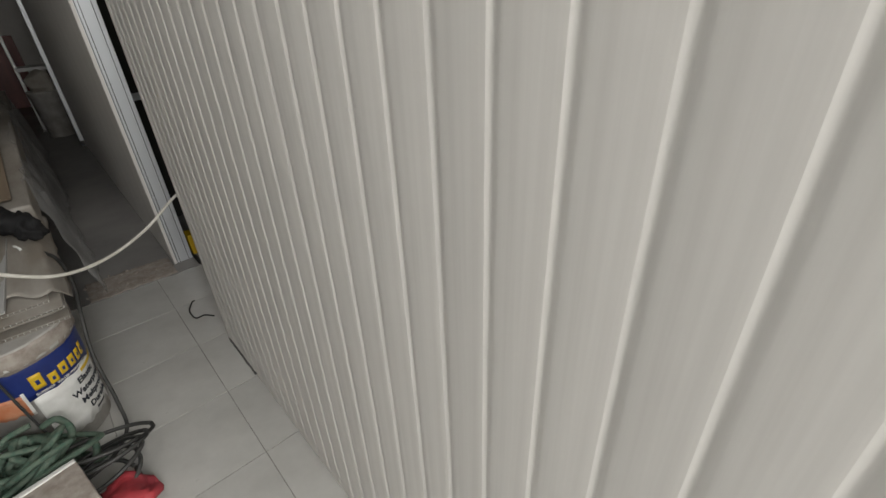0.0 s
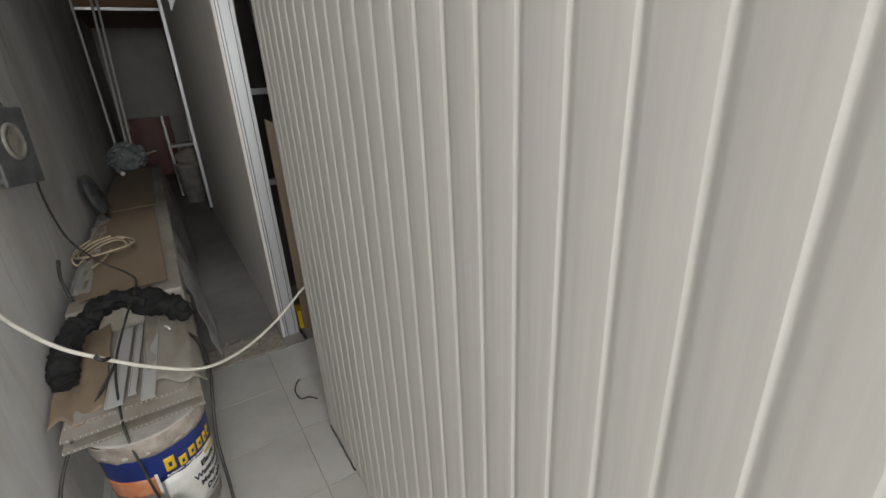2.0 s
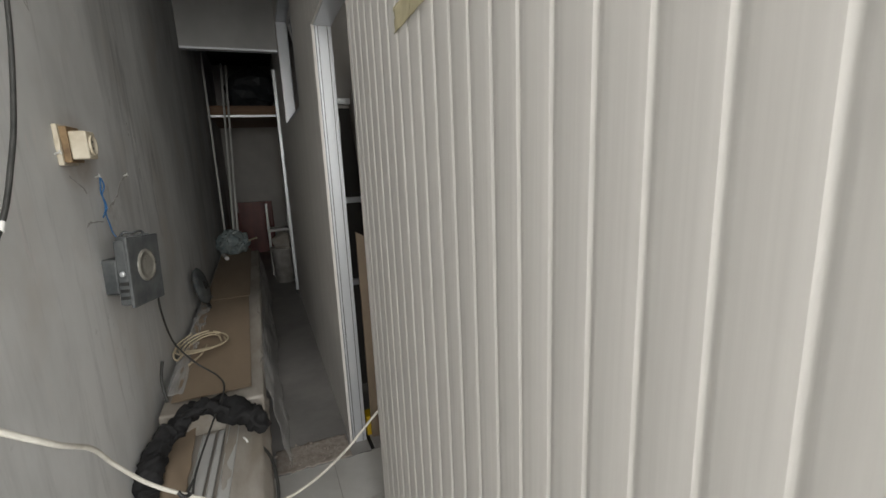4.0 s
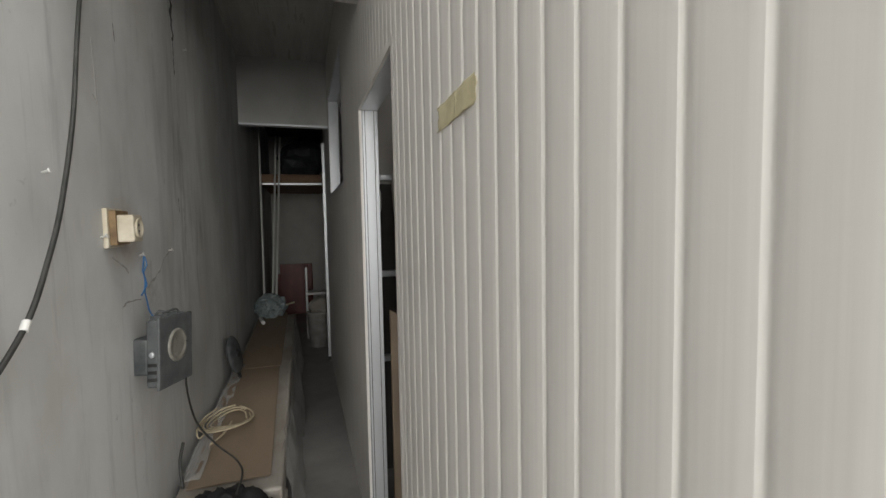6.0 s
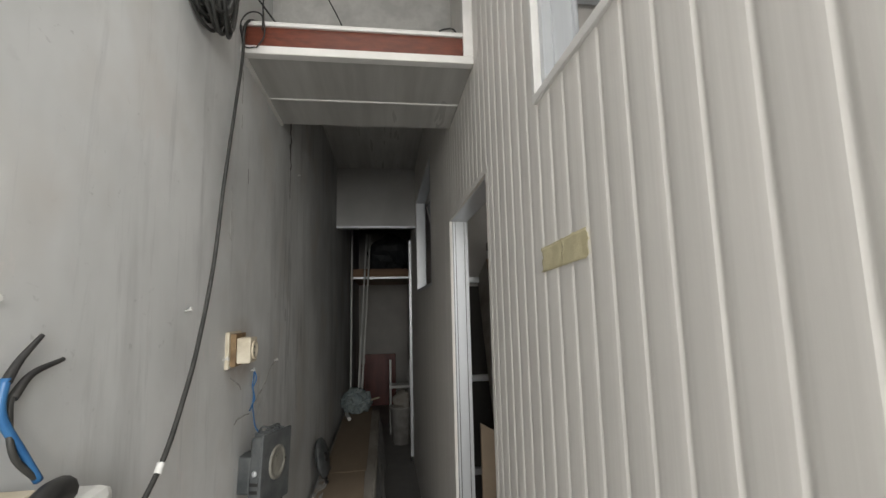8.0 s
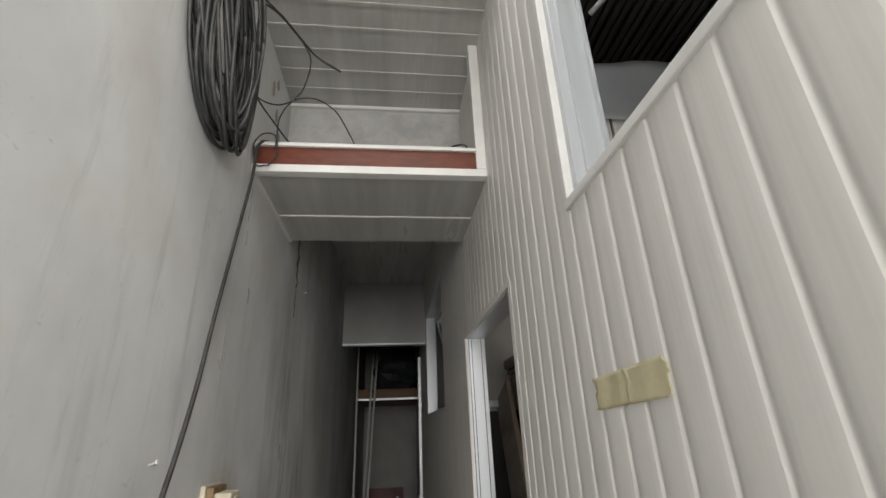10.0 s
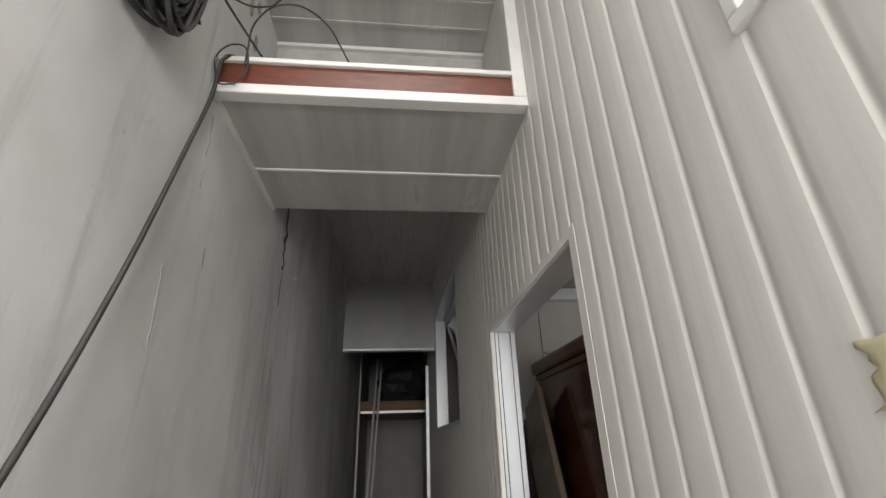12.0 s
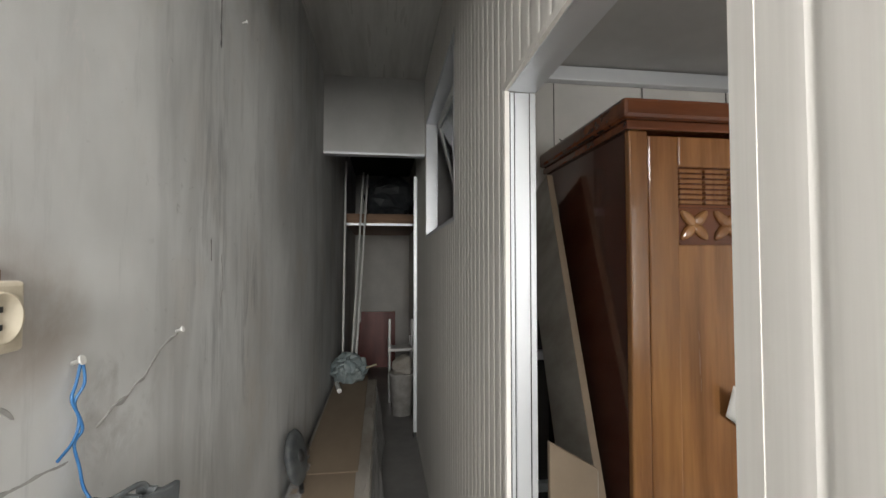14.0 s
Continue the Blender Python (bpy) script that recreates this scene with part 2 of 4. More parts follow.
def box(x0, x1, y0, y1, z0, z1, bev=0.0, bm=None, m=None):
    bm = bm or bmesh.new()
    g = bmesh.ops.create_cube(bm, size=1)
    bmesh.ops.scale(bm, vec=(x1 - x0, y1 - y0, z1 - z0), verts=g["verts"])
    bmesh.ops.translate(bm, vec=((x0 + x1) / 2, (y0 + y1) / 2, (z0 + z1) / 2), verts=g["verts"])
    if bev:
        es = list({e for v in g["verts"] for e in v.link_edges})
        r = bmesh.ops.bevel(bm, geom=es, offset=bev, segments=2, affect="EDGES", profile=0.5)
        g["verts"] = list({v for f in r["faces"] for v in f.verts} | {v for v in g["verts"] if v.is_valid})
    if m is not None:
        bmesh.ops.transform(bm, matrix=m, verts=g["verts"])
    return bm


def lathe(profile, n=32, cap=True):
    """A turned body about z from (radius, height) pairs."""
    bm = bmesh.new()
    rings = [[bm.verts.new((r * math.cos(6.28318 * i / n), r * math.sin(6.28318 * i / n), z)) for i in range(n)] for r, z in profile]
    for a, c in zip(rings, rings[1:]):
        for i in range(n):
            bm.faces.new((a[i], a[(i + 1) % n], c[(i + 1) % n], c[i])).smooth = True
    if cap:
        bm.faces.new(rings[0][::-1])
        bm.faces.new(rings[-1])
    return bm


def spline(pts, step=8):
    """Catmull-Rom through the points."""
    p = [Vector(q) for q in pts]
    p = [2 * p[0] - p[1], *p, 2 * p[-1] - p[-2]]
    out = []
    for a, b, c, d in zip(p, p[1:], p[2:], p[3:]):
        for k in range(step):
            t = k / step
            out.append(0.5 * (2 * b + (c - a) * t + (2 * a - 5 * b + 4 * c - d) * t * t + (3 * b - a - 3 * c + d) * t ** 3))
    return [*out, p[-2]]


def tube(pts, r, n=8, step=8, bm=None, flat=1.0, taper=None):
    bm = bm or bmesh.new()
    path = spline(pts, step)
    side, last = Vector((0.31, 0.2, 0.93)), None
    for i, q in enumerate(path):
        d = (path[min(i + 1, len(path) - 1)] - path[max(i - 1, 0)]).normalized()
        u = (side - d * side.dot(d)).normalized()
        side = u
        w = d.cross(u)
        rr = r * (taper(i / (len(path) - 1)) if taper else 1)
        ring = [bm.verts.new(q + rr * (math.cos(6.28318 * k / n) * u * flat + math.sin(6.28318 * k / n) * w)) for k in range(n)]
        if last:
            for k in range(n):
                bm.faces.new((last[k], last[(k + 1) % n], ring[(k + 1) % n], ring[k])).smooth = True
        else:
            bm.faces.new(ring[::-1])
        last = ring
    bm.faces.new(last)
    return bm


def rough_up(bm, amount, scale, seed=0.0):
    for v in bm.verts:
        v.co += amount * noise.noise_vector(v.co * scale + Vector((seed, seed * 2, 0)))
    return bm


def sheet(fn, nu, nv, thick=0.0015):
    """A thin curved sheet from a function of u and v in 0..1, with real thickness."""
    bm = bmesh.new()
    g = [[bm.verts.new(fn(i / nu, j / nv)) for j in range(nv + 1)] for i in range(nu + 1)]
    for i in range(nu):
        for j in range(nv):
            bm.faces.new((g[i][j], g[i + 1][j], g[i + 1][j + 1], g[i][j + 1])).smooth = True
    bmesh.ops.recalc_face_normals(bm, faces=bm.faces)
    bmesh.ops.solidify(bm, geom=bm.faces[:], thickness=thick)
    return bm


def setting(name, bm, material, label, category):
    return tagged(part(name, bm, material), label, category, kind="structure")


def cable(name, pts, r, material, label, category="cable", **k):
    return tagged(part(name, tube(pts, r, **k), material), label, category)


# ---- the large structure ----
BACK, TOP, NICHE, WELL = 8.2, 3.04, 3.066, 4.2
setting("ground", box(-40, 40, -80, -2.0, -0.2, -0.02), CEMENT, "plain grey paved ground outside the open front", "ground")
floor = setting("floor", box(-0.56, 2.7, -2.0, 1.9, -0.12, -0.003), GROUT, "pale glazed square floor tiles with grey joints", "floor")
wall_left = setting("wall_left", box(-0.565, L, -2.0, BACK + 0.1, 0, 4.2), PLASTER, "bare grey cement plaster wall with cracks and stains", "wall")

# rough cement past the door, its front edge crumbled
bm = bmesh.new()
edge = [(-0.56 + 0.02 * i, 1.885 + 0.02 * noise.noise(Vector((i * 0.35, 0, 0)))) for i in range(51)]
top = [bm.verts.new((x, y, 0.004)) for x, y in edge] + [bm.verts.new((0.46, BACK, 0.004)), bm.verts.new((-0.56, BACK, 0.004))]
low = [bm.verts.new((v.co.x, v.co.y, -0.12)) for v in top]
bm.faces.new(top)
for i in range(len(top)):
    j = (i + 1) % len(top)
    bm.faces.new((top[i], low[i], low[j], top[j]))
bmesh.ops.recalc_face_normals(bm, faces=bm.faces)
setting("floor_back", bm, CEMENT, "dusty dark cement floor with a crumbled edge", "floor")

# core of the partition, with the door and the two windows cut through
D0, D1, DH = 1.215, 1.985, 2.062
FRONT = -0.62
W0, W1, WZ0, WZ1 = -0.5, 0.745, 2.08, 3.0
F0, F1, FZ0, FZ1 = 2.842, 4.19, 1.812, 2.69
WEND = 5.04
bm = bmesh.new()
for y0, y1, z0, z1 in ((FRONT, W0, 0, WELL), (W0, W1, 0, WZ0), (W0, W1, WZ1, WELL), (W1, D0 - 0.028, 0, WELL), (D0 - 0.028, D1 + 0.028, DH + 0.028, TOP), (D1 + 0.028, F0, 0, TOP), (F0, F1, 0, FZ0), (F0, F1, FZ1, TOP), (F1, WEND, 0, TOP)):
    box(R + 0.012, 0.425, y0, y1, z0, z1, bm=bm)
wall_right = setting("wall_right", bm, PAINT, "partition wall clad in white ribbed plastic panels", "wall")
setting("wall_right_back", box(0.46, 0.56, WEND + 0.1, BACK + 0.1, 0, TOP + 0.3), PAINT, "plain wall of the store behind the partition", "wall")
# added enclosure that shuts light out, so the far window looks dark
setting("wall_store_side", box(1.2, 1.3, 2.72, WEND + 0.1, 0, TOP), PAINT, "added plain wall closing the dark void behind the far window", "wall")
setting("wall_store_end", box(0.425, 1.3, WEND + 0.004, WEND + 0.1, 0, TOP), PAINT, "added end wall closing the dark void behind the far window", "wall")
tagged(part("ceiling_side_store", box(0.425, 1.3, 2.72, WEND + 0.1, TOP, TOP + 0.06), SHADEM), "added ceiling of the side store, blackened to keep it in shade", "ceiling", kind="structure")
tagged(part("floor_side_store", box(0.46, 1.3, 1.9, WEND + 0.1, -0.1, 0.0), CEMENT), "dusty cement floor of the side store", "floor", kind="structure")
setting("wall_back", box(-0.565, 0.56, BACK, BACK + 0.12, 0, TOP + 0.3), PAINT, "pale end wall of the passage", "wall")
setting("wall_room_back", box(0.46, 2.7, 2.62, 2.72, 0, TOP + 0.3), PAINT, "white panelled back wall of the side room", "wall")
setting("wall_room_side", box(2.6, 2.7, -2.0, 2.72, 0, TOP + 0.3), PAINT, "plain white side wall of the room", "wall")
# unseen wall added to block the porch lamp; its opening suits daylight_room
bm = bmesh.new()
for x0, x1, z0, z1 in ((0.425, 1.0, 0, TOP + 0.3), (2.2, 2.6, 0, TOP + 0.3), (1.0, 2.2, 0, 0.9), (1.0, 2.2, 2.1, TOP + 0.3)):
    box(x0, x1, FRONT, FRONT + 0.08, z0, z1, bm=bm)
setting("wall_room_front", bm, PAINT, "unseen added wall with an opening, keeping porch light out of the room", "wall")
setting("wall_front_head", box(-0.565, 2.7, -2.05, -2.0, 2.9, WELL), PAINT, "head wall above the open porch", "wall")

# ceilings of narrow planks
bm = bmesh.new()
y = 1.392 - 4 * 0.1062
while y < 1.71:
    y1 = min(y + 0.1062, 1.715)
    box(L, R + 0.012, y + 0.003, y1, NICHE, NICHE + 0.014, bm=bm)
    box(L, R + 0.012, y1 - 0.008, y1 + 0.003, NICHE - 0.004, NICHE + 0.002, bm=bm)
    y = y1 + 1e-6
box(L, R, 0.98, 1.78, NICHE + 0.014, NICHE + 0.06, bm=bm)
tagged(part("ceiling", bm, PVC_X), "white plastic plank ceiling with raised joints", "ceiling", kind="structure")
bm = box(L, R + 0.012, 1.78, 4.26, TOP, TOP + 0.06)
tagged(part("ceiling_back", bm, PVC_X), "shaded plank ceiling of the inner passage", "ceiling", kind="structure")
tagged(part("ceiling_porch", box(-0.415, 2.7, -2.0, FRONT - 0.002, WELL - 0.05, WELL), PAINT), "plain porch ceiling", "ceiling", kind="structure")
# near-black colour paints the unlit depth above the loft
tagged(part("ceiling_store", box(-0.565, 0.56, 4.32, BACK + 0.1, TOP + 0.02, TOP + 0.1), SHADEM), "ceiling over the store, blackened to stand for shade", "ceiling", kind="structure")
tagged(part("ceiling_room", box(0.425, 2.6, 1.16, 2.62, 2.43, 2.46), GREYP), "low grey panel ceiling of the side room", "ceiling", kind="structure")
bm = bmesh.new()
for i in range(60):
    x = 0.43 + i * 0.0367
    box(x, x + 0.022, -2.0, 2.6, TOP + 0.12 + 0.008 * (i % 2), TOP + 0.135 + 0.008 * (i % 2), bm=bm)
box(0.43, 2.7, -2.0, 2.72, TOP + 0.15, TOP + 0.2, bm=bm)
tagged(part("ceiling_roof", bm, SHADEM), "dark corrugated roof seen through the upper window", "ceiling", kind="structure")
bm = bmesh.new()
for i in range(20):
    box(0.43 + i * 0.108, 0.43 + i * 0.108 + 0.1, 1.2, 1.212, 2.46, 2.78, 0.002, bm=bm)
setting("wall_room_upper", bm, PVC, "pale panel upstand above the low room ceiling", "wall")
tagged(part("plastic_sheet", rough_up(sheet(lambda u, v: Vector((0.44 + 1.6 * u, 1.18 + 0.02 * math.sin(9 * u) * v, 2.62 + 0.26 * v + 0.02 * noise.noise(Vector((u * 9, v, 0))) * v)), 40, 8), 0.006, 9), SHEET), "blue-grey plastic sheet hung over the upstand", "plastic sheet")

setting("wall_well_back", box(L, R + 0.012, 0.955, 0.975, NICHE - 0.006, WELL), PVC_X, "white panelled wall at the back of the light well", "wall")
setting("wall_well_return", box(R + 0.012, 0.425, D0 - 0.028, 1.384, TOP, WELL), PAINT, "plain wall end of the light well", "wall")
# hanging beam across the passage
setting("beam", box(L, R + 0.012, 4.26, 4.32, 2.455, TOP + 0.06), GREYP, "pale panelled beam face across the passage", "beam")
setting("trim_beam", box(L, R, 4.245, 4.325, 2.435, 2.455, 0.003), ALU, "aluminium strip under the beam", "trim")

# boxed ledge over the passage: two wide soffit boards, red-brown front, white trims, niche above
ledge = tagged(new("ledge"), "white boxed ledge with a red-brown front strip", "ledge", kind="structure")
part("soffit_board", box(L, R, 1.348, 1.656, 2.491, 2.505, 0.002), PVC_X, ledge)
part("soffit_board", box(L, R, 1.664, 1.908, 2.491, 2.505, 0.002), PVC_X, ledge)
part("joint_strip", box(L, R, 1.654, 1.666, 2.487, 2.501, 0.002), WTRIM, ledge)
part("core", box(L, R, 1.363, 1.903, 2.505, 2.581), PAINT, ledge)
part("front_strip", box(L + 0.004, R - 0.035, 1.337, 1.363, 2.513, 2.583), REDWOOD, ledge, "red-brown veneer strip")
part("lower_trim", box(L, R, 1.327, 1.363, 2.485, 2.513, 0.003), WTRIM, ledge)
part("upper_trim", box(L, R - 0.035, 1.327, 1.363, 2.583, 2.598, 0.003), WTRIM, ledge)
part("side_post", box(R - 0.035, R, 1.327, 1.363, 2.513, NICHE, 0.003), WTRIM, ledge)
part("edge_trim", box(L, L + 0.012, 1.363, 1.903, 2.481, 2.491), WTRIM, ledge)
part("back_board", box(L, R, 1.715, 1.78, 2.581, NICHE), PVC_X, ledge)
part("cove", box(L, R, 1.698, 1.715, NICHE - 0.02, NICHE - 0.004), WTRIM, ledge)
part("side_board", box(R - 0.012, R - 0.002, 1.363, 1.715, 2.581, NICHE), PVC, ledge)

# door frame, aluminium
door = tagged(new("door_frame"), "bare aluminium door frame with ridged jambs", "door frame", kind="structure")
for nm, y0, y1, s in (("jamb", D1, D1 + 0.028, -1), ("jamb", D0 - 0.028, D0, 1)):
    bm = box(R + 0.008, 0.437, y0, y1, 0, DH, 0.002)
    f = y0 if s < 0 else y1
    for x in (R + 0.02, R + 0.03, 0.42):
        box(x, x + 0.004, min(f, f + s * 0.004), max(f, f + s * 0.004), 0, DH - 0.03, bm=bm)
    jb = part(nm, bm, ALU, door)
    for x in (R + 0.014, R + 0.026, R + 0.068):
        part("groove", box(x, x + 0.0025, min(f, f + s * 0.0015), max(f, f + s * 0.0015), 0.002, DH - 0.002), BLACK, jb)
part("head", box(R + 0.008, 0.437, D0, D1, DH, DH + 0.028, 0.002), ALU, door)
for a in ((D0 - 0.03, D0 - 0.001, 0, DH + 0.02), (D1 + 0.001, D1 + 0.03, 0, DH + 0.02), (D0 - 0.001, D1 + 0.001, DH + 0.001, DH + 0.02)):
    part("architrave", box(R - 0.0014, R + 0.008, *a), PVC, door, "white plastic edge trim")

# upper window beside the camera, and the far one with its tilted sash
win = tagged(new("window_1"), "upper aluminium window opening with white edge trim", "window", kind="structure")
bm = box(R + 0.01, 0.44, W1 - 0.022, W1 - 0.002, WZ0, WZ1, 0.002)
box(R + 0.03, R + 0.036, W1 - 0.03, W1 - 0.022, WZ0, WZ1, bm=bm)
box(R + 0.075, R + 0.08, W1 - 0.034, W1 - 0.022, WZ0, WZ1, bm=bm)
part("window_jamb", bm, ALU_P, win)
part("window_jamb", box(R + 0.01, 0.44, W0, W0 + 0.02, WZ0, WZ1, 0.002), ALU_P, win)
part("window_sill", box(R + 0.012, 0.44, W0, W1, WZ0 - 0.01, WZ0 + 0.004, 0.002), ALU, win)
part("window_head", box(R + 0.012, 0.44, W0, W1, WZ1 - 0.02, WZ1, 0.002), ALU, win)
part("edge_trim", box(R - 0.007, R + 0.01, W0 - 0.01, W1 + 0.01, WZ0 - 0.014, WZ0 + 0.004, 0.002), WTRIM, win)
part("edge_trim", box(R - 0.007, R + 0.01, W1 - 0.006, W1 + 0.01, WZ0 + 0.004, WZ1, 0.002), WTRIM, win)
part("stay_bar", tube([(0.44, 0.7, 2.5), (0.6, 0.5, 2.62), (0.8, 0.2, 2.8)], 0.006), ALU_D, win)
win = tagged(new("window_2"), "aluminium window with its top-hung sash tilted inward", "window", kind="structure")
for y0, y1 in ((F0, F0 + 0.03), (F1 - 0.03, F1)):
    part("window_jamb", box(R + 0.002, 0.44, y0, y1, FZ0, FZ1, 0.002), ALU, win)
part("window_head", box(R + 0.002, 0.44, F0, F1, FZ1 - 0.03, FZ1, 0.002), ALU, win)
part("window_sill", box(R + 0.002, 0.44, F0, F1, FZ0 - 0.012, FZ0 + 0.012, 0.002), ALU, win)
tilt = Matrix.Translation((0.445, 0, FZ1 - 0.03)) @ Matrix.Rotation(radians(-15), 4, "Y")
bm = bmesh.new()
for a in ((F0 + 0.04, F0 + 0.08, -0.72, 0), (F1 - 0.08, F1 - 0.04, -0.72, 0), (F0 + 0.04, F1 - 0.04, -0.04, 0), (F0 + 0.04, F1 - 0.04, -0.72, -0.68)):
    box(-0.012, 0.012, *a, bm=bm, m=tilt)
sash = part("sash", bm, WTRIM, win)
pane = part("pane", box(-0.003, 0.003, F0 + 0.07, F1 - 0.07, -0.7, -0.02, m=tilt), GLASS, sash)
pane.visible_shadow = False

# aluminium post at the end of the panelled wall
post = thing("aluminium_post", (R - 0.012, WEND, 0), "slim aluminium post at the end of the panelling", "post")
part("post_body", box(-0.02, 0.012, -0.02, 0.02, 0.03, 2.43, 0.003), ALU, post)
part("post_foot", box(-0.022, 0.014, -0.022, 0.022, 0.003, 0.05, 0.003), BLACK, post)
for z in (0.75, 1.3, 1.85):
    part("rail_stub", box(0.012, 0.03, -0.012, 0.03, z, z + 0.03, 0.002), ALU, post)

# ---- things on the plaster wall ----
def wallmark(pts, r, material=None):
    """A ragged crack or drip, a hair proud of the plaster."""
    path = spline([(0, y, z) for y, z in pts], 10)
    bm, last = bmesh.new(), None
    for i, c in enumerate(path):
        d = (path[min(i + 1, len(path) - 1)] - path[max(i - 1, 0)]).normalized()
        side = Vector((0, -d.z, d.y))
        w = r * (0.35 + 1.3 * abs(noise.noise(c * 37))) * (1 if 0 < i < len(path) - 1 else 0.15)
        c = c + side * 1.2 * r * noise.noise(c * 23 + Vector((5, 0, 0)))
        row = [bm.verts.new((L - 0.001, *(c + side * w).yz)), bm.verts.new((L + 0.0009, *(c + side * w * 0.6).yz)), bm.verts.new((L + 0.0009, *(c - side * w * 0.6).yz)), bm.verts.new((L - 0.001, *(c - side * w).yz))]
        if last:
            for k in range(3):
                bm.faces.new((last[k], row[k], row[k + 1], last[k + 1]))
        last = row
    bmesh.ops.recalc_face_normals(bm, faces=bm.faces)
    return part("crack", bm, material or CRACK, wall_left)


wallmark([(2.110, 2.660), (2.115, 2.500), (2.125, 2.420), (2.128, 2.340)], 0.026, BLACK)
wallmark([(2.130, 2.340), (2.126, 2.280), (2.130, 2.200)], 0.007)
wallmark([(1.305, 2.040), (1.312, 1.960), (1.318, 1.870)], 0.0028, FAINT)
wallmark([(1.318, 1.870), (1.290, 1.895)], 0.0025, FAINT)
wallmark([(1.370, 2.450), (1.374, 2.380), (1.370, 2.330)], 0.005, FAINT)
wallmark([(1.380, 2.300), (1.375, 2.250)], 0.004, FAINT)
wallmark([(1.460, 2.140), (1.463, 2.090)], 0.004)
wallmark([(2.160, 1.630), (2.170, 1.560), (2.160, 1.480)], 0.006, FAINT)
wallmark([(2.080, 1.670), (2.085, 1.610)], 0.005)
wallmark([(1.900, 1.450), (1.840, 1.435), (1.760, 1.390), (1.680, 1.365), (1.620, 1.345)], 0.006, FAINT)
wallmark([(1.350, 1.470), (1.390, 1.450), (1.430, 1.435), (1.460, 1.410)], 0.005, FAINT)
wallmark([(1.400, 1.320), (1.440, 1.330), (1.490, 1.325), (1.560, 1.320)], 0.005, FAINT)


def nail(y, z, big=1.0):
    bm = lathe([(0.0022 * big, 0), (0.0022 * big, 0.012), (0.005 * big, 0.013), (0.005 * big, 0.016)], 10)
    bmesh.ops.rotate(bm, cent=(0, 0, 0), matrix=Matrix.Rotation(radians(72), 3, "Y"), verts=bm.verts)
    o = tagged(part("wall_plug", bm, WHITEP), "small white plug stuck in the plaster wall", "wall plug", group="plugs in the plaster")
    o.location = (L, y, z)
    return o


for y, z, b in ((1.026, 1.665, 1), (1.89, 1.456, 1.3), (1.562, 1.458, 1.4), (2.31, 2.37, 1.0), (0.5, 1.68, 1.0), (1.285, 1.525, 1.2)):
    nail(y, z, b)

# old socket outlet on a wooden block
so = thing("socket_outlet", (L, 1.352, 1.55), "old cream socket outlet on a stained wooden block", "socket")
part("back_plate", box(0, 0.012, -0.055, 0.055, -0.055, 0.052, 0.003), CREAM, so)
part("wood_block", box(0.012, 0.028, -0.045, 0.048, -0.048, 0.046, 0.002), WOODBLK, so, "stained wooden block")
bm = box(0.028, 0.068, -0.043, 0.027, -0.04, 0.034, 0.005)
part("socket_body", bm, CREAM, so)
bm = lathe([(0.0, 0.001), (0.021, 0.001), (0.024, 0.005), (0.027, 0.005), (0.027, 0.0)], 28, cap=False)
bmesh.ops.rotate(bm, cent=(0, 0, 0), matrix=Matrix.Rotation(radians(90), 3, "Y"), verts=bm.verts)
bmesh.ops.translate(bm, vec=(0.068, -0.008, -0.003), verts=bm.verts)
part("socket_rim", bm, CREAM, so)
for dz in (-0.009, 0.009):
    part("socket_hole", box(0.0688, 0.0702, -0.011, -0.005, -0.006 + dz, 0.0 + dz), BLACK, so)
part("screw", lathe([(0.004, 0), (0.004, 0.003)], 10), ALU_D, so).location = (0.012, -0.045, -0.05)

# grey flood lamp, unlit, hung on the wall
fl = thing("flood_lamp", (L, 1.55, 1.155), "dusty grey unlit flood lamp with a round lens", "lamp")
fl.rotation_euler = (radians(-5), 0, radians(-14))
fl.scale = (0.85, 1.0, 1.0)
part("mount_box", box(0, 0.075, -0.09, 0.05, -0.065, 0.045, 0.008), GREYBOX, fl)
part("housing", box(0.075, 0.118, -0.1, 0.08, -0.1, 0.105, 0.008), GREYBOX, fl)
part("front_rim", box(0.116, 0.128, -0.108, 0.088, -0.108, 0.112, 0.004), GREYBOX, fl)
bm = lathe([(0.0, 0.006), (0.026, 0.007), (0.041, 0.003), (0.043, 0.0075), (0.051, 0.0075), (0.053, 0.0)], 32, cap=False)
bmesh.ops.rotate(bm, cent=(0, 0, 0), matrix=Matrix.Rotation(radians(90), 3, "Y"), verts=bm.verts)
bmesh.ops.translate(bm, vec=(0.128, -0.01, 0.015), verts=bm.verts)
part("lens", bm, LENS, fl, "dusty round lens")
for k in range(5):
    part("cooling_fin", box(0.079, 0.116, -0.085 + k * 0.032, -0.077 + k * 0.032, 0.104, 0.116, 0.001), GREYBOX, fl)
for k in range(3):
    part("vent_slot", box(0.082, 0.112, -0.1015, -0.099, -0.08 + k * 0.022, -0.07 + k * 0.022), BLACK, fl)
bm = lathe([(0.009, 0), (0.009, 0.004), (0.004, 0.006)], 14)
bmesh.ops.rotate(bm, cent=(0, 0, 0), matrix=Matrix.Rotation(radians(90), 3, "X"), verts=bm.verts)
bmesh.ops.translate(bm, vec=(0.098, -0.1, 0.0), verts=bm.verts)
part("wing_screw", bm, ALU, fl, "bright screw head")
part("bracket", tube([(0.06, -0.03, 0.11), (0.075, -0.03, 0.125), (0.095, -0.02, 0.122), (0.1, 0.03, 0.125), (0.1, 0.05, 0.11)], 0.004), GREYBOX, fl)

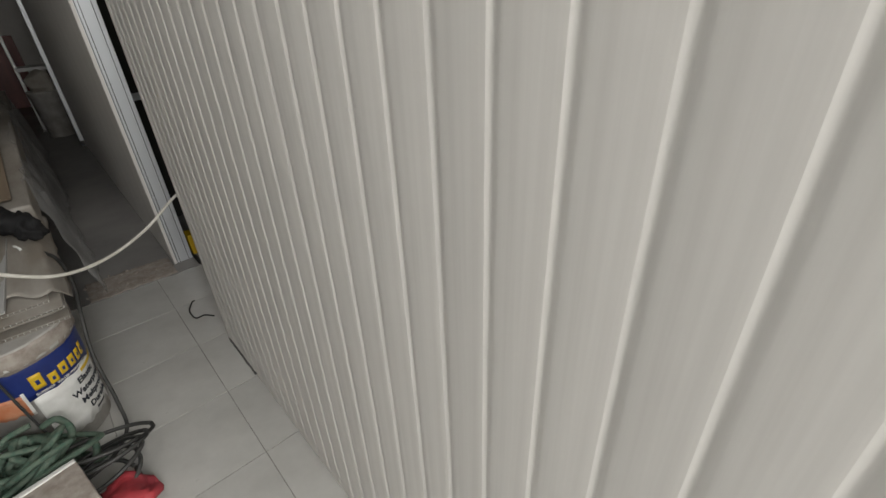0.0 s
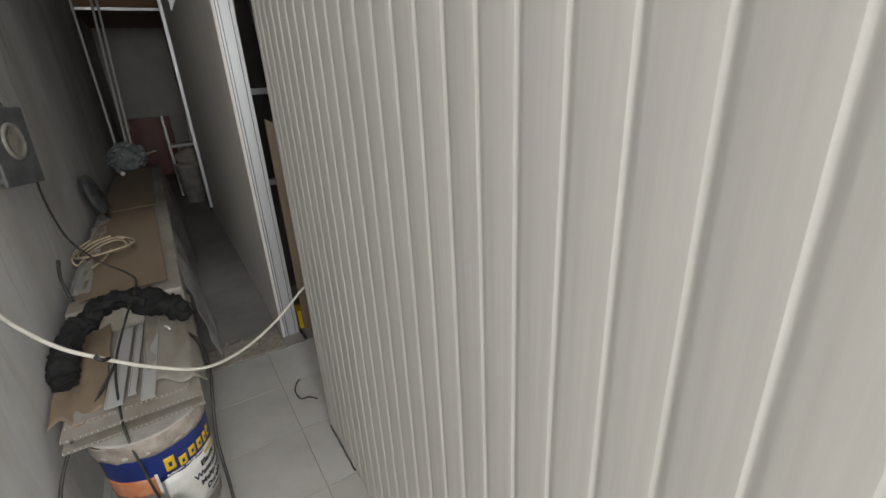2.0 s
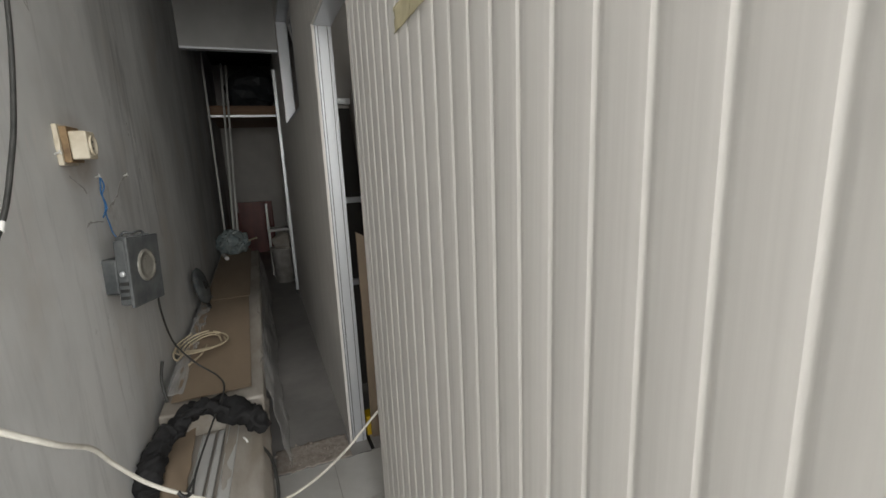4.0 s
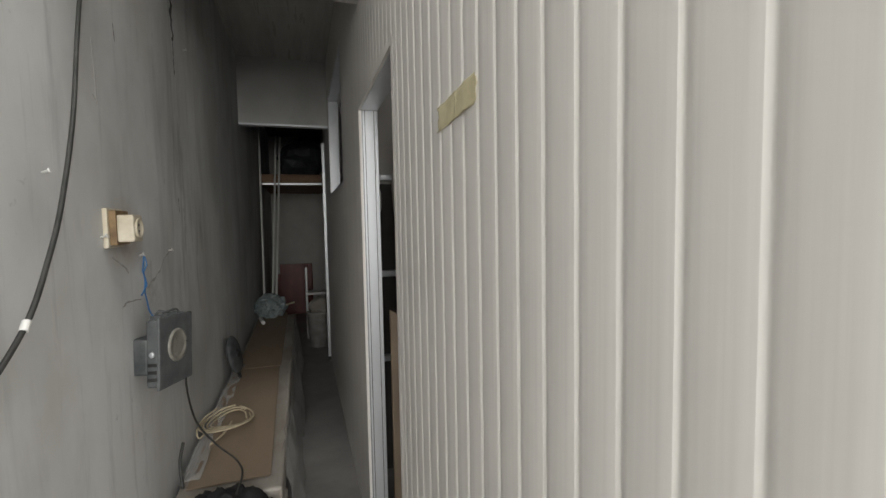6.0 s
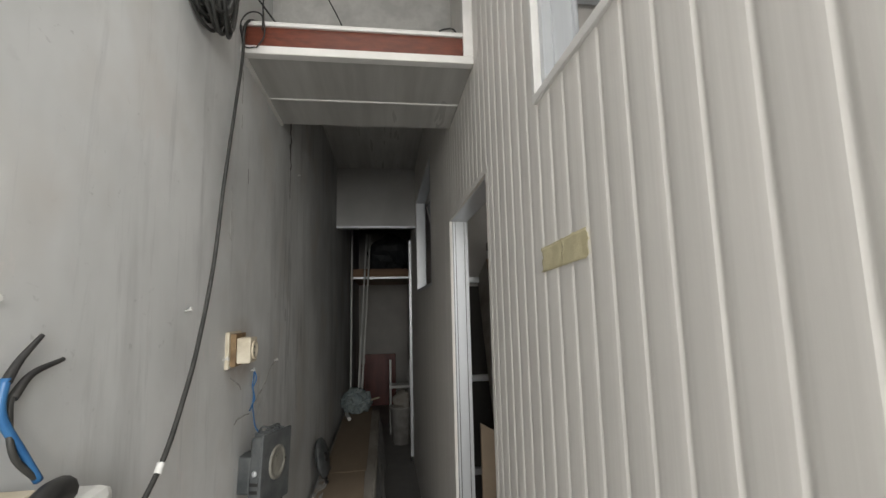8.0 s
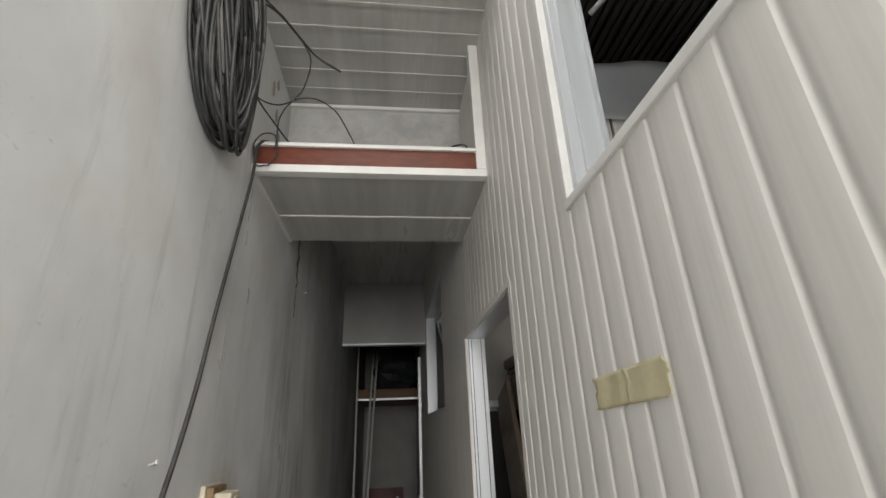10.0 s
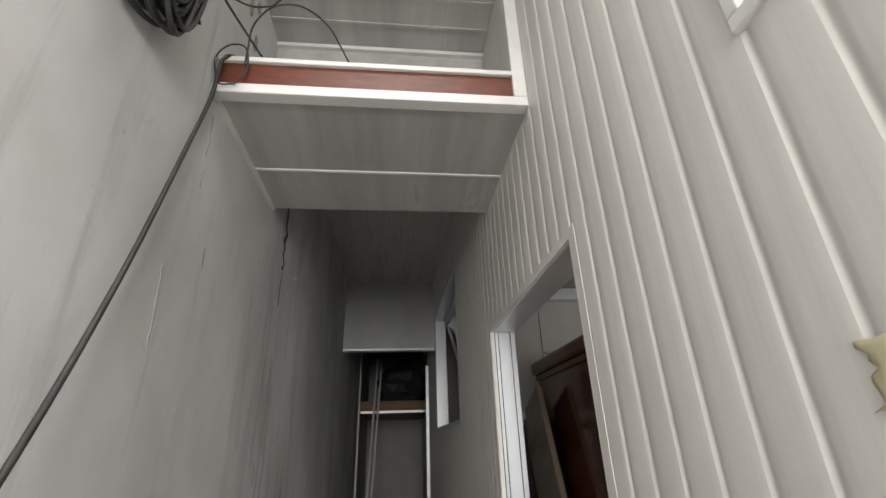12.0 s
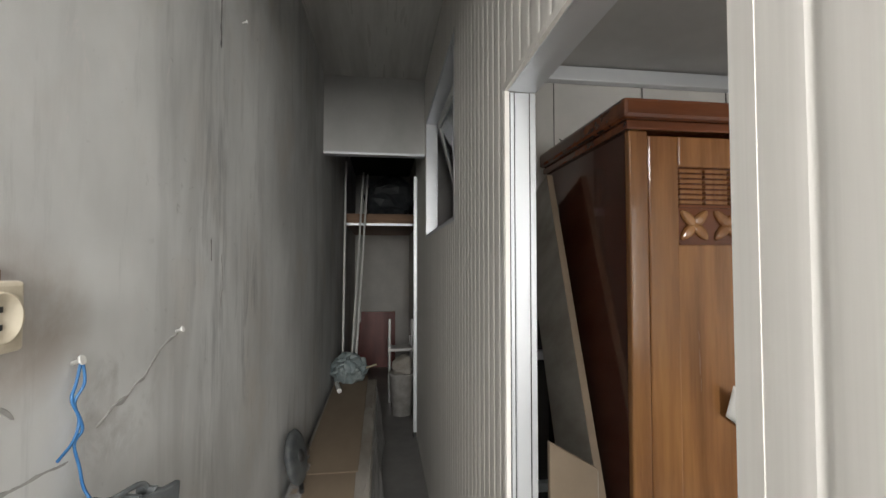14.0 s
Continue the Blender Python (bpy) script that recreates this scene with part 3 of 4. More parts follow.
cable("twisted_wire", [(L + 0.012, 1.562, 1.458), (L + 0.012, 1.553, 1.43), (L + 0.012, 1.545, 1.41), (L + 0.014, 1.56, 1.38), (L + 0.014, 1.566, 1.36), (L + 0.012, 1.553, 1.345), (L + 0.014, 1.562, 1.31), (L + 0.02, 1.568, 1.27), (L + 0.05, 1.57, 1.23)], 0.0022, BLUE, "thin blue twisted wire hung from a plug", "wire")
cable("twisted_wire", [(L + 0.013, 1.566, 1.456), (L + 0.02, 1.558, 1.43), (L + 0.013, 1.55, 1.405), (L + 0.012, 1.562, 1.375), (L + 0.012, 1.55, 1.35), (L + 0.012, 1.52, 1.335)], 0.0022, BLUE, "thin blue twisted wire hung from a plug", "wire")

# adaptor block with plug, taped wires above it
ad = thing("adaptor_block", (L + 0.012, 0.53, 1.395), "white multi-way adaptor with round sockets", "adaptor")
part("adaptor_body", box(0.0, 0.062, -0.16, 0.12, -0.045, 0.032, 0.014), WHITEP, ad)
part("adaptor_end", box(0.0, 0.05, 0.1, 0.145, -0.035, 0.022, 0.012), WHITEP, ad)
for y in (-0.1, -0.02, 0.06):
    bm = lathe([(0.0, 0.002), (0.018, 0.002), (0.02, 0.007), (0.024, 0.007), (0.025, 0.0)], 24, cap=False)
    bmesh.ops.rotate(bm, cent=(0, 0, 0), matrix=Matrix.Rotation(radians(90), 3, "Y"), verts=bm.verts)
    bmesh.ops.translate(bm, vec=(0.062, y, -0.008), verts=bm.verts)
    part("socket_ring", bm, WHITEP, ad)
wb = thing("cream_junction_box", (L, 0.455, 1.43), "dusty cream junction box above the adaptor", "junction box")
part("box_body", box(0, 0.06, -0.1, 0.09, -0.05, 0.025, 0.006), CREAM, wb)
part("box_lid", box(0.006, 0.052, -0.09, 0.08, 0.025, 0.03, 0.002), CREAM, wb)
pl = thing("plug", (L + 0.055, 0.53, 1.437), "black moulded plug in the adaptor", "plug")
part("plug_body", tube([(0.0, 0.04, 0.008), (0.005, 0.01, 0.014), (0.01, -0.03, 0.008), (0.014, -0.06, -0.006)], 0.0175, n=12, taper=lambda u: 1.0 - 0.5 * u), BLACK, pl)
part("plug_cord", tube([(0.014, -0.06, -0.006), (0.02, -0.12, -0.04), (0.02, -0.22, -0.12), (0.0, -0.35, -0.25)], 0.0048), BLACK, pl)
for k, (dy, tip) in enumerate(((0.0, 0.02), (0.012, 0.05))):
    bw = thing("taped_wire", (L, 0.565, 1.46), "blue wire with its end wrapped in black tape", "wire")
    part("wire", tube([(0.03, 0.0, 0), (0.022, -0.02 - dy, 0.04), (0.014, -0.045 + dy, 0.09), (0.012, -0.04 + dy, 0.13 - 0.02 * k)], 0.0055 - 0.0015 * k), BLUE if k == 0 else CABLE, bw)
    part("tape_end", tube([(0.012, -0.04 + dy, 0.125 - 0.02 * k), (0.014, -0.03 + dy + 0.3 * tip, 0.15 - 0.02 * k), (0.02, -0.02 + dy + tip, 0.178 - 0.035 * k)], 0.0062, taper=lambda u: 1 - 0.5 * u), BLACK, bw)

# long dark cable down the wall
cable("wall_cable", [(-0.34, 1.42, 2.604), (-0.375, 1.345, 2.606), (-0.398, 1.318, 2.57), (-0.4, 1.31, 2.45), (-0.397, 1.255, 2.27), (-0.39, 1.165, 2.0), (-0.365, 1.05, 1.78), (-0.355, 0.955, 1.6), (-0.35, 0.885, 1.5), (-0.352, 0.8, 1.39), (-0.37, 0.676, 1.288), (-0.39, 0.5, 1.22), (-0.4, 0.1, 1.2)], 0.0048, CABLE, "dark cable hanging loosely down the plaster wall")
cable("cable_splice", [(-0.3516, 0.807, 1.4), (-0.352, 0.796, 1.385)], 0.0066, WHITEP, "white scuffed splice on the dark cable", "cable splice")

# coil of cable high on the wall
random.seed(5)
coil = thing("cable_coil", (L + 0.045, 0.945, 2.665), "hanging coil of dark grey electric cable", "cable coil")
for k in range(24):
    w, h, dx = 0.1 + 0.07 * random.random(), 0.24 + 0.055 * random.random(), random.uniform(-0.035, 0.035)
    oy, oz = random.uniform(-0.02, 0.02), random.uniform(-0.02, 0.01)
    lean = random.uniform(0.05, 0.3)
    pts = []
    for i in range(17):
        a = 6.28318 * i / 16 + 0.2
        z = oz + h * math.sin(a)
        pts.append((dx + 0.012 * math.sin(a * 2 + k), oy + w * math.cos(a) - lean * z, z))
    part("loop", tube(pts, 0.005, n=6, step=4), CABLE, coil)
for k in range(4):
    part("cut_end", tube([(0.0, 0.12 + 0.008 * k, -0.1), (0.005, 0.15, -0.15), (-0.005, 0.175 + 0.012 * k, -0.19 + 0.008 * k)], 0.0028), (CABLE, RED, CABLE, INK)[k], coil)
part("tie", tube([(-0.03, 0.0, 0.24), (-0.045, 0.0, 0.29), (-0.01, 0.01, 0.3), (0.03, 0.01, 0.24)], 0.003), CABLE, coil)

# thin wires round the ledge
cable("loose_wire", [(-0.4, 1.13, 2.72), (-0.38, 1.2, 2.665), (-0.346, 1.3, 2.642), (-0.289, 1.42, 2.6)], 0.0028, BLACK, "thin black wire running from the coil to the ledge")
cable("loose_wire", [(-0.345, 1.318, 2.56), (-0.342, 1.312, 2.6), (-0.338, 1.308, 2.68), (-0.299, 1.305, 2.746), (-0.231, 1.31, 2.762), (-0.17, 1.347, 2.748), (-0.134, 1.383, 2.707), (-0.099, 1.42, 2.649), (-0.08, 1.44, 2.59)], 0.0024, BLACK, "thin black wire arching over the ledge")
cable("loose_wire", [(-0.38, 1.0, 2.9), (-0.33, 1.2, 3.0), (-0.279, 1.3, 2.985), (-0.254, 1.302, 2.911), (-0.27, 1.303, 2.801), (-0.297, 1.305, 2.752)], 0.0026, BLACK, "thin black wire dropping from the coil's top")
cable("loose_wire", [(-0.385, 1.02, 2.88), (-0.35, 1.2, 3.02), (-0.252, 1.33, 2.981), (-0.158, 1.36, 2.932)], 0.0045, BLACK, "stiff dark cable stub pointing off the coil")
cable("loose_wire", [(-0.39, 1.1, 2.64), (-0.37, 1.2, 2.66), (-0.335, 1.26, 2.69), (-0.297, 1.3, 2.742)], 0.0024, BLACK, "thin black wire from the coil to the tie")
cable("loose_wire", [(-0.364, 1.318, 2.5), (-0.394, 1.315, 2.498), (-0.406, 1.31, 2.539), (-0.408, 1.31, 2.581), (-0.383, 1.31, 2.614), (-0.346, 1.31, 2.606), (-0.338, 1.318, 2.543), (-0.362, 1.318, 2.498)], 0.0022, BLACK, "thin black wire looped at the ledge's end")
cable("loose_wire", [(0.225, 1.40, 2.582), (0.24, 1.4, 2.64), (0.261, 1.4, 2.655), (0.297, 1.4, 2.654), (0.32, 1.4, 2.59)], 0.003, BLACK, "short black wire lying on the ledge")
cable("loose_wire", [(-0.41, 0.75, 2.62), (-0.405, 0.9, 2.56), (-0.4, 1.1, 2.603), (-0.385, 1.2, 2.66)], 0.003, BLACK, "thin black wire behind the coil")
# flaked paint left in the niche
for y, z, w, h in ((1.45, 2.92, 0.03, 0.07), (1.52, 2.85, 0.03, 0.06), (1.58, 2.78, 0.028, 0.06), (1.50, 2.98, 0.03, 0.05), (1.63, 2.68, 0.02, 0.07), (1.66, 2.62, 0.015, 0.05)):
    bm = lathe([(0.0, 0.0015), (1.0, 0.0015), (1.0, 0.0)], 14, cap=False)
    bmesh.ops.rotate(bm, cent=(0, 0, 0), matrix=Matrix.Rotation(radians(90), 3, "Y"), verts=bm.verts)
    for v in bm.verts:
        v.co.y *= w / 2 * (1 + 0.3 * noise.noise(v.co * 3 + Vector((z * 9, 0, 0))))
        v.co.z *= h / 2
    bmesh.ops.translate(bm, vec=(L, y, z), verts=bm.verts)
    part("paint_patch", bm, STAIN, wall_left, "brownish flaked paint patch")

# masking tape on the panels
tape = thing("masking_tape", (R, 0.657, 1.748), "torn strip of yellowish masking tape on the panels", "tape")
for u0, u1, nm in ((0.0, 0.52, "torn_half"), (0.5, 1.0, "long_half")):
    part(nm, sheet(lambda u, v: Vector((-0.0022 - 0.0008 * math.sin((u0 + (u1 - u0) * u) * 18.5) - (0.0006 if u0 else 0), 0.1 - 0.2 * (u0 + (u1 - u0) * u) + (0.012 * noise.noise(Vector((v * 9, 1.5, 0))) if u < 0.06 or u > 0.94 else 0), -0.024 + 0.047 * v + 0.008 * (u0 + (u1 - u0) * u) + 0.002 * noise.noise(Vector((u * 12, v * 2, 3))))), 26, 10, 0.0005), TAPE, tape)

# ---- the stack along the plaster wall ----
bk = thing("paint_bucket", (-0.19, 1.17, 0), "dusty white paint bucket with a navy and white label", "bucket")
part("bucket_body", lathe([(0.125, 0.0), (0.13, 0.004), (0.148, 0.34), (0.155, 0.342), (0.155, 0.352), (0.15, 0.352), (0.15, 0.385), (0.156, 0.387), (0.156, 0.395), (0.146, 0.395)], 48), BUCKETM, bk)


def band(a0, a1, z0, z1, off, zwave=0.0, n=28):
    def fn(u, v):
        a = radians(a0 + (a1 - a0) * u)
        z = z0 + (z1 - z0) * v + zwave * (noise.noise(Vector((u * 7, v * 2, 1))) if v < 0.5 else 0)
        r = 0.131 + 0.0545 * z + off
        return Vector((r * math.cos(a), r * math.sin(a), z))
    return sheet(fn, n, 5, 0.0008)


part("label_navy", band(-150, 8, 0.23, 0.345, 0.0012, 0.02), NAVY, bk, "navy label band")
part("label_white", band(-88, 6, 0.05, 0.232, 0.0008, 0.03), WHITEP, bk, "white torn label field")
part("label_picture", band(-150, -92, 0.185, 0.255, 0.0022, 0.012), ORANGE, bk, "orange picture on the label")
part("label_stripe", band(-94, -91, 0.18, 0.262, 0.003), WHITEP, bk)
part("label_stripe", band(-36, 4, 0.213, 0.224, 0.003), YELLOW, bk)


def words(text, a0, z, size, material, parent, off=0.0035, name="lettering", lean=0.0):
    """Raised lettering bent round the bucket."""
    c = bpy.data.curves.new(name, "FONT")
    c.body, c.size, c.extrude, c.resolution_u = text, size, 0.0004, 2
    c.offset = size * 0.025
    o = bpy.data.objects.new(name, c)
    scene.collection.objects.link(o)
    me = bpy.data.meshes.new_from_object(o.evaluated_get(bpy.context.evaluated_depsgraph_get()))
    bpy.data.objects.remove(o)
    for v in me.vertices:
        x, y, dz = v.co
        zz = z + y + lean * x
        r = 0.131 + 0.0545 * zz + off + dz
        a = radians(a0) + x / 0.145
        v.co = (r * math.cos(a), r * math.sin(a), zz)
    me.materials.append(material)
    t = new(name, me)
    t.parent = parent
    return t


for i, (a, wd, hh) in enumerate(((-82, 12, 0.05), (-68, 10, 0.036), (-56, 10, 0.036), (-44, 9, 0.036), (-33, 7, 0.036), (-24, 7, 0.042))):
    z0 = 0.252 if i not in (1,) else 0.244
    part("logo_shape", band(a, a + wd * 0.88, z0, z0 + hh, 0.003, n=5), YELLOW, bk)
    part("logo_gap", band(a + wd * 0.3, a + wd * 0.58, z0 + hh * 0.3, z0 + hh * 0.62, 0.0042, n=3), NAVY, bk)
words("SUPERIOR  WATER PROOFING", -83, 0.236, 0.010, WHITEP, bk)
words("Elastic", -46, 0.186, 0.029, INK, bk)
words("Waterproof", -58, 0.153, 0.029, INK, bk)
words("Meltproof", -52, 0.12, 0.029, INK, bk)
words("Durable", -45, 0.087, 0.029, INK, bk)
part("label_bar", band(-38, -20, 0.066, 0.071, 0.0022, n=8), INK, bk)
part("paint_drip", rough_up(band(-170, 30, 0.335, 0.392, 0.006), 0.006, 40), MORTAR, bk, "crusted paint round the rim")


def hollow_sheet(name, x0, x1, y0, y1, z, t, label, skew=0.0):
    """Hollow-core plastic sheet: two skins and the webs that show at its cut end."""
    o = thing(name, (x0, y0, z), label, "plastic sheet", group="stacked hollow sheets")
    o.rotation_euler = (radians(1.0), 0, radians(skew))
    w, l = x1 - x0, y1 - y0
    part("skin", box(0, w, 0, l, t - 0.0015, t, 0.0004), BOARD, o)
    part("skin", box(0, w, 0, l, 0, 0.0015, 0.0004), BOARD, o)
    bm = bmesh.new()
    n = int(w / 0.0125)
    for i in range(n + 1):
        x = min(i * w / n, w - 0.0012)
        box(x, x + 0.0012, 0.001, 0.3, 0.0015, t - 0.0015, bm=bm)
    part("web", bm, WTRIM, o)
    part("core", box(0.001, w - 0.001, 0.03, l, 0.0015, t - 0.0015), BOARD, o)
    return o


for k in range(6):
    hollow_sheet("hollow_sheet", -0.375 + 0.011 * ((k * 5) % 3), -0.03 - 0.009 * ((k * 3) % 4), 1.07 + 0.016 * ((k * 7) % 4), 4.9, 0.398 + 0.0088 * k, 0.0082, "dusty hollow plastic sheet with a white cut end", skew=(0.4, -0.3, 0.2, -0.1, 0.5, 0.0)[k])
sup = thing("support_crate", (-0.2, 4.2, 0), "dark board crate under the far end of the stack", "crate")
part("crate_side", box(-0.18, 0.17, -0.4, 0.4, 0.004, 0.38, 0.004), MAHOG, sup)
part("crate_top", box(-0.19, 0.18, -0.42, 0.42, 0.38, 0.398, 0.003), PLANK, sup)
bm = rough_up(box(-0.39, -0.02, 1.63, 4.95, 0.452, 0.57, 0.01), 0.0, 1)
bd = tagged(part("wrapped_slab", bm, BOARD), "long stacked slab wrapped in dusty film", "board")
# metal strips on the stack's end
for x, y0, w, l, z in ((-0.268, 1.12, 0.044, 0.46, 0.462), (-0.212, 1.15, 0.02, 0.44, 0.462), (-0.18, 1.10, 0.036, 0.5, 0.463)):
    o = thing("metal_strip", (x, y0, z), "pale grey profile strip lying on the stack", "metal strip", group="strips on the stack")
    o.rotation_euler = (radians(2.2), 0, radians(-3))
    part("strip_web", box(0, w, 0, l, 0, 0.002), GREYP, o)
    part("strip_lip", box(0, 0.002, 0, l, 0.002, 0.009), GREYP, o)
    part("strip_lip", box(w - 0.002, w, 0, l, 0.002, 0.009), GREYP, o)
# torn wrapping paper over the end
tagged(part("wrapping_film", rough_up(sheet(lambda u, v: Vector((-0.165 + 0.155 * u, 1.16 + 0.62 * v + 0.03 * math.sin(7 * u), 0.462 + 0.045 * v + 0.004 * math.sin(11 * u + 5 * v) + (-0.05 * max(0, u - 0.8) / 0.2 if u > 0.8 else 0))), 24, 30), 0.005, 22), BOARD), "crumpled dusty wrapping over the stack's edge", "wrapping")
tagged(part("wrapping_film", rough_up(sheet(lambda u, v: Vector((-0.40 + 0.13 * u, 1.13 + 0.55 * v + 0.02 * math.sin(9 * u), 0.452 + 0.04 * v + 0.006 * math.sin(8 * u + 7 * v))), 20, 26), 0.006, 20, 3.0), CARD), "torn brown wrapping at the stack's wall side", "wrapping")


def corrugated(name, x0, x1, y0, y1, z, rz, label):
    o = thing(name, (x0, y0, z), label, "cardboard")
    o.rotation_euler = (0, 0, radians(rz))
    w, l = x1 - x0, y1 - y0
    part("liner", box(0, w, 0, l, 0.004, 0.0052), CARD, o)
    part("liner", box(0, w, 0, l, 0, 0.0012), CARD, o)
    bm = bmesh.new()
    n = int(w / 0.009)
    for i in range(n):
        x = i * w / n
        box(x, x + 0.0014, 0.0005, 0.12, 0.0012, 0.004, bm=bm)
    part("flute", bm, CARD, o)
    part("core", box(0.002, w - 0.002, 0.02, l, 0.0012, 0.004), CARD, o)
    return o


corrugated("cardboard_sheet", -0.355, -0.065, 1.70, 3.35, 0.58, 1.2, "flat brown cardboard sheet on the wrapped boards")
corrugated("cardboard_sheet", -0.36, -0.085, 3.1, 5.0, 0.5855, 0.3, "flat brown cardboard sheet on the wrapped boards")
# clear film hanging off the bundle's side
film = sheet(lambda u, v: Vector((-0.03 + 0.012 * math.sin(14 * u) + (0.075 * (1 - v)) + 0.02 * noise.noise(Vector((u * 22, v * 4, 0))), 1.9 + 3.05 * u, 0.02 + 0.555 * v)), 110, 16, 0.0008)
fo = tagged(part("plastic_film", rough_up(film, 0.014, 9), FILM), "clear crinkled plastic film hanging off the boards", "plastic film")
film = sheet(lambda u, v: Vector((-0.39 + 0.07 * v, 1.75 + 1.6 * u, 0.587 + 0.012 * noise.noise(Vector((u * 14, v * 5, 2))))), 50, 8, 0.0008)
tagged(part("plastic_film", rough_up(film, 0.008, 16), FILM), "clear crinkled film beside the cardboard", "plastic film")

# black jacket thrown over the stack
jacket = thing("black_jacket", (0, 0, 0), "crumpled black cloth jacket slung across the stack", "jacket")


def cloth_roll(name, pts, r, taper, seed):
    bm = tube(pts, r, n=18, step=14, taper=taper)
    for v in bm.verts:
        v.co.z = 0.472 + (v.co.z - 0.472) * 0.8 if v.co.z > 0.472 else 0.466
    rough_up(bm, 0.024, 14, seed)
    rough_up(bm, 0.014, 38, seed)
    rough_up(bm, 0.006, 90, seed)
    return part(name, bm, CLOTH, jacket)


cloth_roll("jacket_body", [(-0.35, 1.46, 0.57), (-0.31, 1.54, 0.6), (-0.25, 1.60, 0.61), (-0.18, 1.60, 0.605), (-0.1, 1.55, 0.575), (-0.05, 1.51, 0.535), (-0.01, 1.49, 0.51)], 0.041, lambda u: 0.7 + 0.5 * math.sin(3.1 * u) - 0.5 * max(0, u - 0.85) / 0.15, 0.0)
cloth_roll("sleeve", [(-0.34, 1.50, 0.59), (-0.365, 1.42, 0.56), (-0.37, 1.34, 0.51), (-0.365, 1.29, 0.49)], 0.04, lambda u: 1.0 - 0.15 * u, 2.0)
cloth_roll("collar", [(-0.3, 1.52, 0.63), (-0.22, 1.56, 0.645), (-0.14, 1.53, 0.62)], 0.018, lambda u: 0.7 + 0.5 * math.sin(3.1 * u), 5.0)
cable("white_strap", [(-0.1, 1.47, 0.5), (-0.09, 1.455, 0.495), (-0.087, 1.45, 0.475), (-0.1, 1.445, 0.466)], 0.004, WHITEP, "small white strap under the jacket", "strap", n=6)

# hanks and cables on the stack
bc = thing("cord_hank", (-0.29, 2.26, 0.588), "loose hank of pale beige cord on the cardboard", "cord")
for k in range(4):
    a0 = k * 0.7
    pts = [((0.075 + 0.012 * k) * math.cos(a0 + i * 0.6) * 1.05, (0.1 + 0.02 * k) * math.sin(a0 + i * 0.6) - 0.02 * k, 0.008 + 0.012 * k + 0.012 * math.sin(i + k)) for i in range(10)]
    part("cord", tube(pts, 0.0045, n=6, step=5), BEIGE_ROPE, bc)
part("cord", tube([(-0.08, -0.1, 0.01), (-0.1, -0.16, 0.008), (-0.115, -0.12, 0.03), (-0.1, -0.02, 0.03)], 0.0045, n=6), BEIGE_ROPE, bc)
part("cord", tube([(0.02, -0.05, 0.02), (0.0, -0.15, 0.012), (-0.04, -0.24, 0.008)], 0.0045, n=6), BEIGE_ROPE, bc)
cable("lamp_cable", [(L + 0.1, 1.62, 1.06), (-0.325, 1.66, 0.98), (-0.33, 1.74, 0.86), (-0.32, 1.80, 0.77), (-0.27, 1.84, 0.67), (-0.19, 1.78, 0.62), (-0.16, 1.64, 0.62), (-0.2, 1.45, 0.57), (-0.24, 1.3, 0.50), (-0.235, 1.12, 0.455), (-0.225, 1.03, 0.40), (-0.21, 1.0, 0.27), (-0.19, 0.98, 0.12), (-0.17, 0.95, 0.03)], 0.0036, CABLE, "dark cable trailing from the lamp over the stack")
cable("side_cable", [(-0.38, 1.80, 0.72), (-0.385, 1.76, 0.66), (-0.37, 1.72, 0.58)], 0.006, CABLE, "short dark cable end against the wall")
cable("dark_cable", [(-0.05, 1.45, 0.47), (-0.012, 1.36, 0.46), (0.002, 1.24, 0.42), (-0.012, 1.14, 0.36), (-0.03, 1.08, 0.25), (-0.03, 1.02, 0.1), (-0.04, 0.98, 0.02), (-0.1, 0.9, 0.012), (-0.2, 0.86, 0.012)], 0.0055, CABLE, "dark cable hanging down beside the bucket")
cable("dark_cable", [(-0.24, 1.3, 0.5), (-0.29, 1.2, 0.46), (-0.36, 1.1, 0.40), (-0.40, 1.0, 0.3), (-0.4, 0.92, 0.12), (-0.33, 0.84, 0.03)], 0.005, CABLE, "dark cable hanging off the stack's wall side")
wc = [(-0.355, 0.42, 1.36), (-0.31, 0.5, 1.2), (-0.27, 0.6, 1.085), (-0.28, 0.75, 0.982), (-0.286, 0.85, 0.883), (-0.25, 0.9, 0.787), (-0.191, 0.92, 0.721), (-0.113, 0.95, 0.645), (-0.008, 1.0, 0.563), (0.1, 1.08, 0.53), (0.227, 1.175, 0.542), (0.36, 1.265, 0.594), (0.43, 1.33, 0.57), (0.5, 1.42, 0.4), (0.55, 1.5, 0.006), (0.7, 1.6, 0.006)]
cable("white_cable", wc, 0.0047, WCABLE, "off-white power cable sagging across the passage into the room")
cable("cable_tie", [(-0.2, 0.916, 0.733), (-0.19, 0.912, 0.72), (-0.178, 0.925, 0.712)], 0.005, BLACK, "black tie on the white cable", "cable tie", n=6)

# dark round pan lid propped against the wall, the bag and what lies by it
ds = thing("round_fan_head", (-0.35, 2.97, 0.73), "dark round fan head propped against the wall", "fan")
ds.rotation_euler = (0, radians(78), radians(-6))
ds.scale = (0.86, 0.86, 0.86)
part("disc", lathe([(0.0, 0.02), (0.1, 0.018), (0.13, 0.01), (0.14, 0.0), (0.13, -0.02), (0.05, -0.03), (0.0, -0.03)], 32, cap=False), GREYBOX, ds)
part("hub", lathe([(0.0, 0.032), (0.03, 0.03), (0.035, 0.018)], 20, cap=False), BLACK, ds)
part("foot", tube([(0.13, 0.0, -0.01), (0.15, -0.03, 0.0), (0.16, -0.06, 0.01)], 0.012), BLACK, ds)
bm = bmesh.new()
